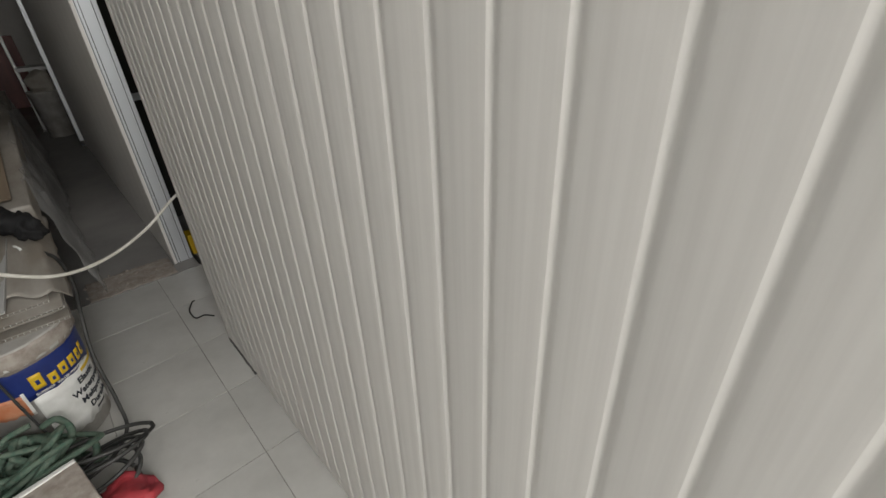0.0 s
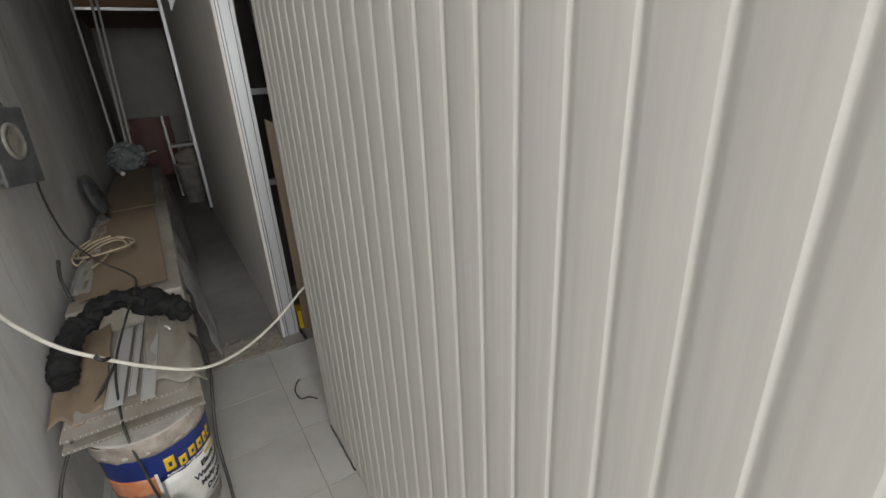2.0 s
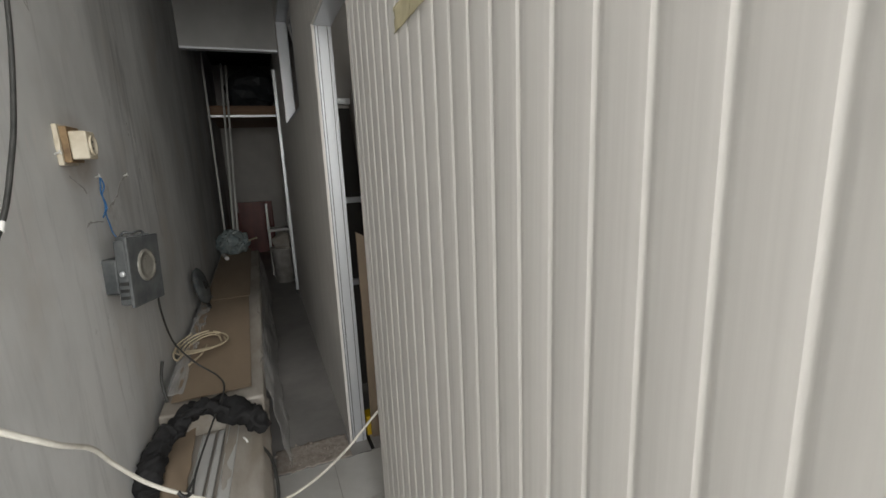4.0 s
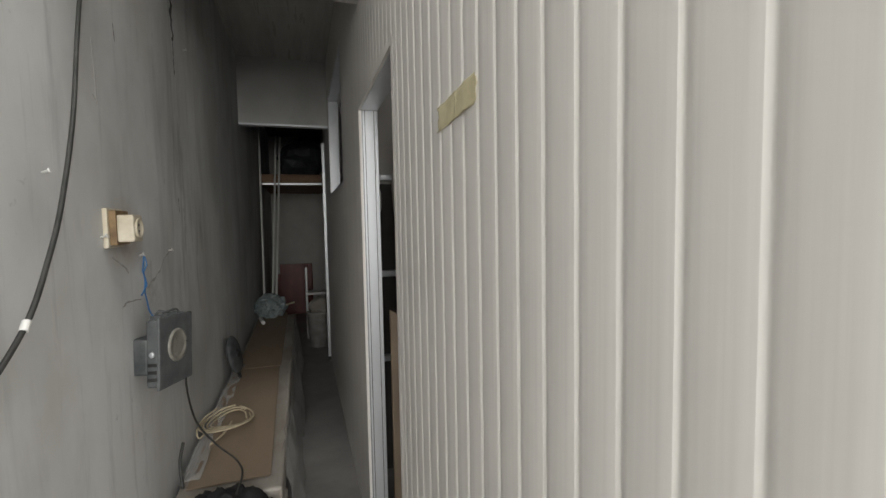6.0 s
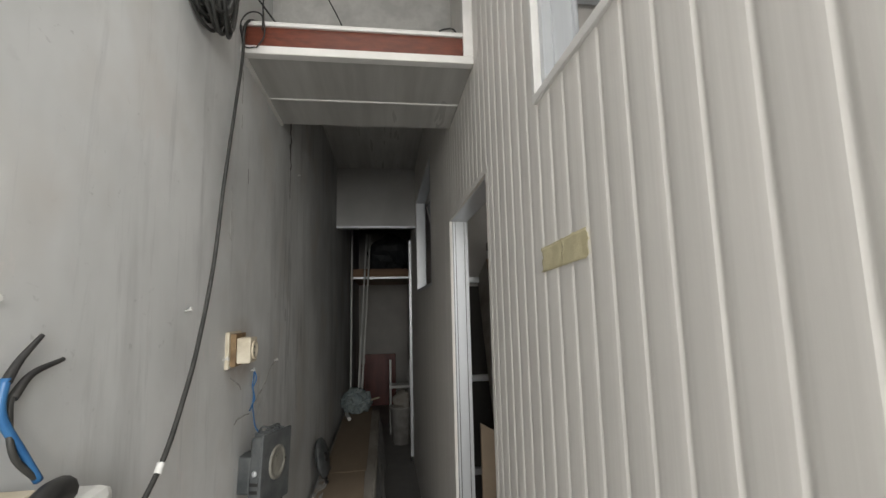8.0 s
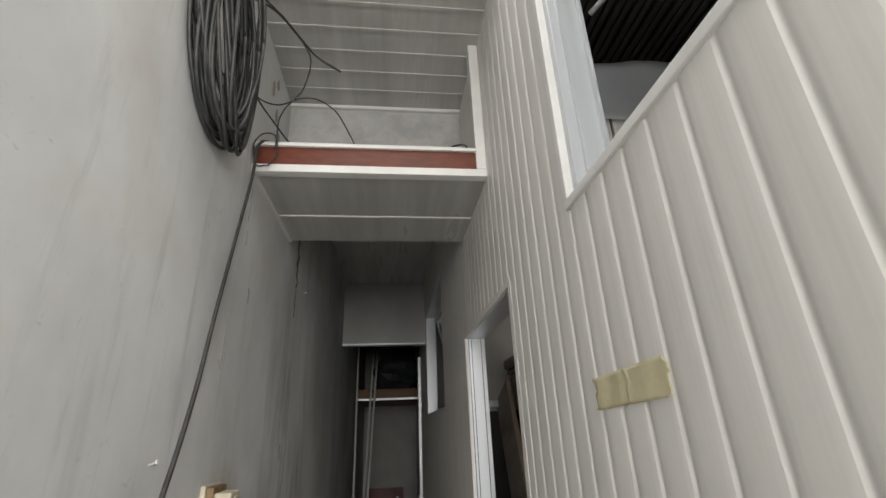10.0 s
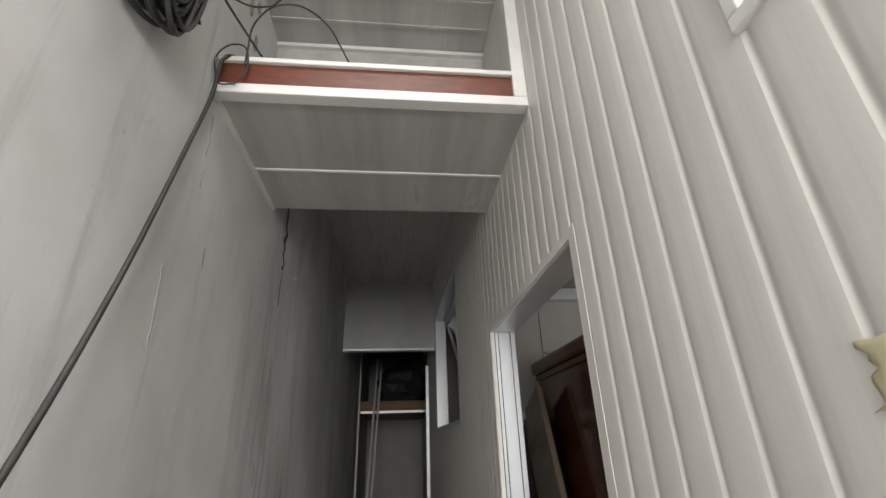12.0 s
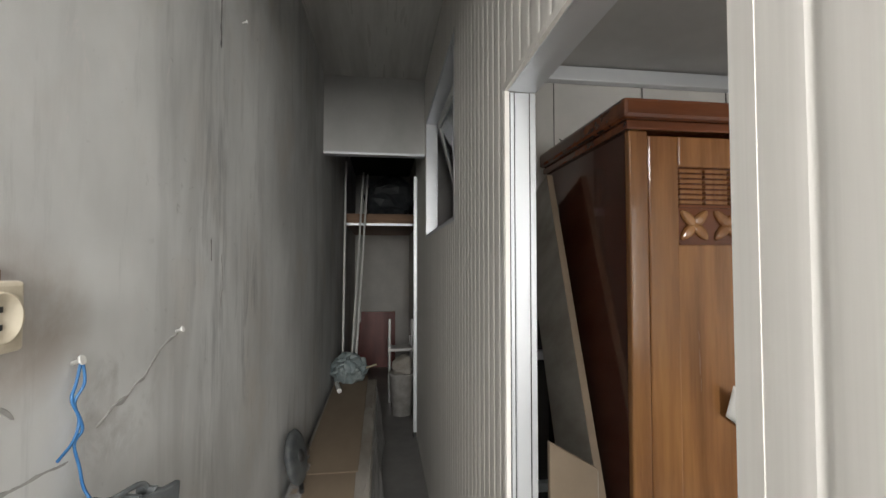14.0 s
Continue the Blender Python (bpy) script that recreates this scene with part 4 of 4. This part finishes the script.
bmesh.ops.create_icosphere(bm, subdivisions=5, radius=1.0)
for v in bm.verts:
    v.co = Vector((v.co.x * 0.15, v.co.y * 0.17, max(-0.09, v.co.z * 0.125)))
    v.co += 0.045 * noise.noise_vector(v.co * 16) + 0.022 * noise.noise_vector(v.co * 42)
    v.co.z = max(v.co.z, -0.095)
    v.co += Vector((-0.25, 4.85, 0.685))
for f in bm.faces:
    f.smooth = True
tagged(part("plastic_bag", bm, TARP), "crumpled blue-grey plastic bag on the stack", "bag")
tagged(part("pipe_offcut", tube([(-0.3, 4.45, 0.61), (-0.33, 4.6, 0.61), (-0.345, 4.68, 0.61)], 0.018, n=14), WHITEP), "short white pipe offcut on the cardboard", "pipe")
tagged(part("stick", tube([(-0.16, 4.75, 0.7), (-0.06, 4.8, 0.72), (-0.02, 4.82, 0.725)], 0.008), BEIGE_ROPE), "pale stick poking out of the bag", "stick")
for (x0, y0), (x1, y1), z1 in (((-0.33, 4.98), (-0.38, 5.9), 2.75), ((-0.285, 5.02), (-0.2, 6.2), 2.7), ((-0.25, 5.03), (-0.15, 6.2), 2.68)):
    tagged(part("conduit_pole", tube([(x0, y0, 0.01), ((x0 + x1) / 2, (y0 + y1) / 2, z1 / 2), (x1, y1, z1)], 0.012, n=10), WTRIM), "long pale conduit pole leaning against the wall", "pole", group="leaning conduit poles")

# ---- clutter on the floor before the bucket ----
random.seed(11)
gr = thing("green_rope", (-0.24, 0.92, 0.0), "tangled heap of dusty green rope", "rope")
for k in range(20):
    a0, r0, cx, cy = random.uniform(0, 6.28), random.uniform(0.05, 0.12), random.uniform(-0.05, 0.05), random.uniform(-0.05, 0.05)
    pts = []
    for i in range(9):
        a = a0 + i * random.uniform(0.55, 0.85)
        pts.append((cx + r0 * math.cos(a), cy + 0.8 * r0 * math.sin(a), max(0.012, 0.02 + 0.0078 * k + 0.03 * math.sin(a * 1.5 + k))))
    part("strand", tube(pts, 0.0095, n=7, step=5, flat=0.8), GREEN, gr)
dc = thing("cable_heap", (-0.13, 0.80, 0.0), "loose coils of dark cable on the floor", "cable coil")
for k in range(5):
    pts = []
    for i in range(13):
        a = 0.3 + i * 0.52
        pts.append((0.09 * math.cos(a) * (1 + 0.08 * k) + 0.01 * k, 0.085 * math.sin(a) * (1 - 0.06 * k) + 0.03 * k - 0.04, 0.01 + 0.014 * k + 0.03 * (1 + math.sin(a + k))))
    part("coil", tube(pts, 0.006, n=7, step=5), CABLE, dc)
bm = bmesh.new()
bmesh.ops.create_icosphere(bm, subdivisions=4, radius=1.0)
for v in bm.verts:
    v.co = Vector((v.co.x * 0.085, v.co.y * 0.075, v.co.z * 0.04))
    v.co += 0.022 * noise.noise_vector(v.co * 22) + 0.008 * noise.noise_vector(v.co * 60)
    v.co.z = max(v.co.z + 0.035, 0.002)
    v.co += Vector((-0.1, 0.70, 0))
for f in bm.faces:
    f.smooth = True
tagged(part("red_rag", bm, RED), "crumpled red plastic rag on the floor", "rag")
br = thing("painted_block", (-0.19, 0.72, 0.0), "stone block with flaking white paint", "block")
br.rotation_euler = (0, 0, radians(12))
part("block_body", rough_up(box(-0.07, 0.065, -0.1, 0.06, 0.0, 0.17, 0.004), 0.003, 20), MORTAR, br)
part("paint_skin", rough_up(box(-0.07, 0.066, 0.045, 0.062, 0.12, 0.174, 0.003), 0.004, 30), WTRIM, br, "flaking white paint")
part("paint_skin", rough_up(box(-0.072, -0.05, -0.1, 0.045, 0.165, 0.174, 0.002), 0.004, 30), WTRIM, br, "flaking white paint")
cable("floor_wire", [(0.349, 1.37, 0.02), (0.32, 1.39, 0.03), (0.29, 1.43, 0.008), (0.285, 1.50, 0.008), (0.31, 1.54, 0.02), (0.318, 1.53, 0.03)], 0.003, BLACK, "short black wire curling out by the wall foot", "wire")
random.seed(3)
for k in range(60):
    x, y = random.uniform(-0.03, 0.34), 1.9 + abs(random.gauss(0, 0.1))
    bm = bmesh.new()
    bmesh.ops.create_icosphere(bm, subdivisions=1, radius=random.uniform(0.003, 0.009))
    rough_up(bm, 0.003, 150, k)
    o = tagged(part("mortar_crumb", bm, MORTAR), "crumb of broken mortar on the floor edge", "rubble", group="mortar crumbs")
    o.location = (x, y, 0.006)
bm = sheet(lambda u, v: Vector((-0.02 + 0.36 * u, 1.885 + 0.2 * v + 0.015 * noise.noise(Vector((u * 12, v, 5))), 0.006 + 0.006 * abs(noise.noise(Vector((u * 14, v * 10, 0)))))), 40, 20, 0.002)
setting("trim_mortar", bm, MORTAR, "ragged mortar band where the tiles stop", "mortar")
gp = tube([(R - 0.002, y, 0.004 + 0.003 * noise.noise(Vector((y * 30, 0, 0)))) for y in (0.94 + 0.02 * i for i in range(14))], 0.004, n=5, step=3)
setting("trim_wall_gap", rough_up(gp, 0.004, 60), CRACK, "dark gap at the foot of the panels", "gap")

# ---- the side room ----
wd = thing("wardrobe", (0.688, 1.965, 0.0), "tall varnished teak wardrobe with carved doors", "wardrobe")
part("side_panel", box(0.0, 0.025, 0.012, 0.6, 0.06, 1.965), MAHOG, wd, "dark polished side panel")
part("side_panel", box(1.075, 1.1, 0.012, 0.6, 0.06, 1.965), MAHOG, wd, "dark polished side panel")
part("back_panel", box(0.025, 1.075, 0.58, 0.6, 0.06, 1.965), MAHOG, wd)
part("plinth", box(-0.01, 1.11, -0.005, 0.6, 0.0, 0.06, 0.004), MAHOG, wd)
bm = box(-0.012, 1.112, -0.018, 0.61, 1.965, 1.99, 0.004)
box(-0.03, 1.13, -0.036, 0.61, 1.99, 2.046, 0.012, bm=bm)
part("cornice", bm, TEAK_D, wd, "darker moulded cornice")
for x0, x1 in ((0.0, 0.055), (1.045, 1.1)):
    part("corner_post", box(x0, x1, -0.006, 0.02, 0.06, 1.965, 0.005), TEAK, wd)
for x0, s in ((0.058, 1), (0.552, -1)):
    d = part("door", box(x0, x0 + 0.09, -0.002, 0.018, 0.07, 1.955, 0.006), TEAK, wd)
    x1 = x0 + 0.49
    part("door_stile", box(x1 - 0.09, x1, -0.002, 0.018, 0.07, 1.955, 0.006), TEAK, d)
    for z0, z1 in ((0.07, 0.2), (0.86, 0.94), (1.87, 1.955)):
        part("door_rail", box(x0 + 0.09, x1 - 0.09, -0.001, 0.016, z0, z1, 0.005), TEAK, d)
    for z0, z1 in ((0.2, 0.68), (0.94, 1.657)):
        part("door_panel", box(x0 + 0.09, x1 - 0.09, 0.006, 0.014, z0, z1, 0.003), TEAK, d)
    for z0 in (1.764, 0.74):
        # same teak as the door; the darker colour paints the recess shade
        fp = part("fluted_panel", box(x0 + 0.09, x1 - 0.09, 0.014, 0.018, z0, z0 + (0.106 if z0 > 1 else 0.12)), TEAK_D, wd, "recess darkened to stand for its shade")
        for i in range(7):
            for j in range(4):
                xa = x0 + 0.094 + j * 0.0765
                part("flute", box(xa, xa + 0.068, 0.0, 0.0145, z0 + 0.004 + i * 0.0145, z0 + 0.0135 + i * 0.0145, 0.002), TEAK, fp)
    bm = box(x0 + 0.09, x1 - 0.09, 0.012, 0.018, 1.657, 1.764)
    box(x0 + 0.09, x1 - 0.09, -0.002, 0.0125, 1.655, 1.661, bm=bm)
    box(x0 + 0.09, x1 - 0.09, -0.002, 0.0125, 1.758, 1.764, bm=bm)
    # shade between the leaves is put into the ground's colour
    part("carved_ground", bm, TEAK_D, d, "carved ground darkened to stand for its shade")
    for c in range(3):
        cx, cz = x0 + 0.142 + c * 0.103, 1.7105
        for q in range(4):
            a = radians(45 + 90 * q)
            bm = bmesh.new()
            bmesh.ops.create_icosphere(bm, subdivisions=2, radius=1.0)
            for v in bm.verts:
                u = v.co.x
                v.co = Vector((0.031 * u, 0.0095 * v.co.y - 0.002 * abs(v.co.z), 0.0155 * v.co.z * (1 - 0.25 * u)))
            bmesh.ops.rotate(bm, cent=(0, 0, 0), matrix=Matrix.Rotation(-a, 3, "Y"), verts=bm.verts)
            bmesh.ops.translate(bm, vec=(cx + 0.027 * math.cos(a), 0.01, cz + 0.027 * math.sin(a)), verts=bm.verts)
            part("carved_leaf", bm, TEAK, d)
tagged(part("folded_paper", sheet(lambda u, v: Vector((0.955 + 0.07 * u, 1.955 - 0.03 * v, 1.19 + 0.09 * v - 0.05 * u)), 6, 6), WTRIM), "white paper tag stuck on the wardrobe door", "paper")
# boards leaning beside the wardrobe
b1 = thing("leaning_board", (0.612, 1.63, 0.0), "tall beige board leaning beside the wardrobe", "board")
b1.rotation_euler = (radians(-21), 0, 0)
part("board_face", box(0, 0.022, 0.003, 0.28, 0.1, 2.06, 0.002), BOARD, b1)
part("board_edge", box(0.0, 0.022, 0.0, 0.003, 0.1, 2.06, 0.001), CARD, b1)
b2 = thing("leaning_board", (0.472, 1.995, 0.0), "short beige board with a slanted top edge", "board")
bm = box(0, 0.135, 0, 0.018, 0.0, 1.13, 0.002)
for v in bm.verts:
    if v.co.z > 1:
        v.co.z -= 0.58 * v.co.x
part("board_face", bm, CARD, b2)
bm = box(0.135, 0.1365, 0.001, 0.017, 0.01, 1.045)
part("board_edge", bm, BOARD, b2, "paler cut edge")
tagged(part("yellow_carton", box(0.45, 0.54, 2.02, 2.1, 0.0, 0.11, 0.004), YELLOW), "small yellow carton on the room floor", "carton")
rk = thing("wall_rack", (0.44, 2.60, 0.0), "aluminium rack rails before a dark sheet that stands for shade", "rack")
# near-black sheet put in for the shade below the top rail
part("rack_shade", box(0.02, 0.9, 0.004, 0.018, 0.0, 1.78), SHADEM, rk)
for z in (0.7, 1.22, 1.8):
    part("rail", box(0.0, 0.9, -0.03, 0.004, z, z + 0.035, 0.003), ALU, rk)
part("upright", box(0.0, 0.03, -0.028, 0.004, 0.0, 2.0, 0.003), ALU_D, rk)
part("brace", tube([(0.05, -0.01, 1.24), (0.02, -0.01, 1.5)], 0.006), ALU_D, rk)
tagged(part("white_rag", rough_up(tube([(0.50, 2.56, 1.75), (0.51, 2.55, 1.68), (0.5, 2.56, 1.6)], 0.03, n=10), 0.015, 25), WTRIM), "white rag hanging from the rack rail", "rag")
co = setting("trim_room_cornice", box(0.44, 2.6, 2.575, 2.62, 2.365, 2.425, 0.004), ALU, "aluminium cornice rail in the side room", "trim")
bm = bmesh.new()
for k in range(5):
    box(0.74 + 0.4 * k, 0.741 + 0.4 * k, 2.612, 2.619, 1.82, 2.365, bm=bm)
setting("trim_room_joints", bm, CRACK, "fine joints between the back wall panels", "joint")
bm = bmesh.new()
for k in range(9):
    tube([(0.72 + 0.002 * k, 2.42, 2.036), (0.71 + 0.006 * k, 2.43 - 0.01 * k, 2.06), (0.69 + 0.014 * k, 2.44 - 0.02 * k, 2.075)], 0.002, n=5, step=3, bm=bm)
tagged(part("bristle_brush", bm, SHADEM), "dark bristles of a brush on the wardrobe top", "brush")

# ---- the store at the far end ----
sh = thing("loft_shelf", (L, 6.1, 2.055), "brown plank shelf edged with aluminium", "shelf")
part("shelf_board", box(0, 0.87, 0, 2.0, 0.02, 0.14, 0.003), PLANK, sh)
part("shelf_edge", box(0, 0.87, -0.012, 0.0, 0.0, 0.03, 0.002), ALU, sh)
rp = thing("red_board", (-0.30, 7.9, 0.004), "dark red-brown board standing at the end wall", "board")
rp.rotation_euler = (radians(-5), 0, 0)
part("board_face", box(0.0, 0.53, 0, 0.03, 0, 0.86, 0.004), DARKRED, rp)
part("board_batten", box(-0.06, 0.0, 0.01, 0.04, 0, 0.7, 0.004), DARKRED, rp)
st = thing("step_stool", (0.1, 6.1, 0.004), "pale metal step stool standing in the store", "stool")
for x, y in ((0.0, 0.0), (0.26, 0.0), (0.0, 0.42), (0.26, 0.42)):
    part("leg", box(x, x + 0.03, y, y + 0.03, 0.0, 0.96 if y == 0 else 0.7, 0.003), ALU_D, st)
part("tread", box(0.0, 0.29, -0.03, 0.2, 0.59, 0.625, 0.004), WTRIM, st, "white tread")
tb = thing("storage_tub", (0.24, 5.7, 0.004), "dusty pale plastic tub with a bundle in it", "tub")
part("tub_body", lathe([(0.11, 0), (0.134, 0.42), (0.14, 0.425), (0.14, 0.44), (0.126, 0.44)], 28), BUCKETM, tb)
bm = bmesh.new()
bmesh.ops.create_icosphere(bm, subdivisions=3, radius=0.115)
rough_up(bm, 0.05, 9)
bmesh.ops.translate(bm, vec=(0, 0, 0.5), verts=bm.verts)
part("bundle", bm, BOARD, tb, "greyish cloth bundle")
bm = bmesh.new()
bmesh.ops.create_icosphere(bm, subdivisions=3, radius=0.3)
rough_up(bm, 0.12, 5)
for v in bm.verts:
    v.co.z = max(v.co.z, -0.2)
bmesh.ops.translate(bm, vec=(0.1, 6.6, 2.4), verts=bm.verts)
tagged(part("dark_sack", bm, DARKBAG), "wrapped sack on the loft shelf, darkened for the loft's shade", "sack")

# ---- panels of the partition ----
PITCH, PH0 = 0.0645, -0.021
# flat board, then a rounded joint that sinks and comes back
profile = [(0, 0.0), (0.003, -0.0004), (0.01, -0.0006), (0.032, -0.0006), (0.049, -0.0003), (0.0535, 0.0004), (0.0568, 0.0018), (0.0587, 0.0023), (0.0606, 0.0018), (0.0628, 0.0007), (PITCH, 0.0)]
panel_meshes = {}


def panel(i, z0, z1):
    key = (round(z0, 3), round(z1, 3))
    if key not in panel_meshes:
        bm = bmesh.new()
        rows = [[bm.verts.new((R + d, v, z)) for v, d in profile] for z in (z0, z1)]
        caps = [[bm.verts.new((R + d, v, z)) for v, d in profile] for z in (z0, z1)]
        back = [[bm.verts.new((R + 0.0115, v, z)) for v in (0.0, PITCH)] for z in (z0, z1)]
        for k in range(len(profile) - 1):
            bm.faces.new((rows[0][k], rows[0][k + 1], rows[1][k + 1], rows[1][k])).smooth = True
        for q in (0, 1):
            bm.faces.new((*caps[q], back[q][1], back[q][0]))
        bm.faces.new((back[0][0], back[0][1], back[1][1], back[1][0]))
        bm.faces.new((caps[0][0], caps[1][0], back[1][0], back[0][0]))
        bm.faces.new((caps[0][-1], back[0][1], back[1][1], caps[1][-1]))
        bmesh.ops.recalc_face_normals(bm, faces=bm.faces)
        me = bpy.data.meshes.new("panel")
        bm.to_mesh(me)
        bm.free()
        me.materials.append(PVC)
        panel_meshes[key] = me
    o = new("panel", panel_meshes[key])
    o.location = (0, PH0 + PITCH * i, 0)
    o.parent = wall_right


for i in range(-9, 81):
    a = PH0 + PITCH * i
    mid = a + PITCH / 2
    high = WELL if mid < 1.37 else TOP - 0.002
    spans = [(0.003, high)]
    if W0 < mid < W1:
        spans = [(0.003, WZ0 - 0.012), (WZ1, high)]
    elif D0 < mid < D1:
        spans = [(DH + 0.02, high)]
    elif F0 < mid < F1:
        spans = [(0.003, FZ0 - 0.012), (FZ1, TOP - 0.002)]
    for z0, z1 in spans:
        panel(i, z0, z1)

# ---- floor tiles ----
S = 0.318
bm = box(0.0015, S - 0.0015, 0.0015, S - 0.0015, -0.008, 0.0, 0.0012)
tile_mesh = bpy.data.meshes.new("tile")
bm.to_mesh(tile_mesh)
bm.free()
tile_mesh.materials.append(TILE)
for i in range(-2, 8):
    for j in range(-9, 3):
        o = new("tile", tile_mesh)
        o.location = (0.246 + (i - 1) * S, 0.937 + j * S, 0.0004 * math.sin(i * 3 + j * 5))
        o.parent = floor
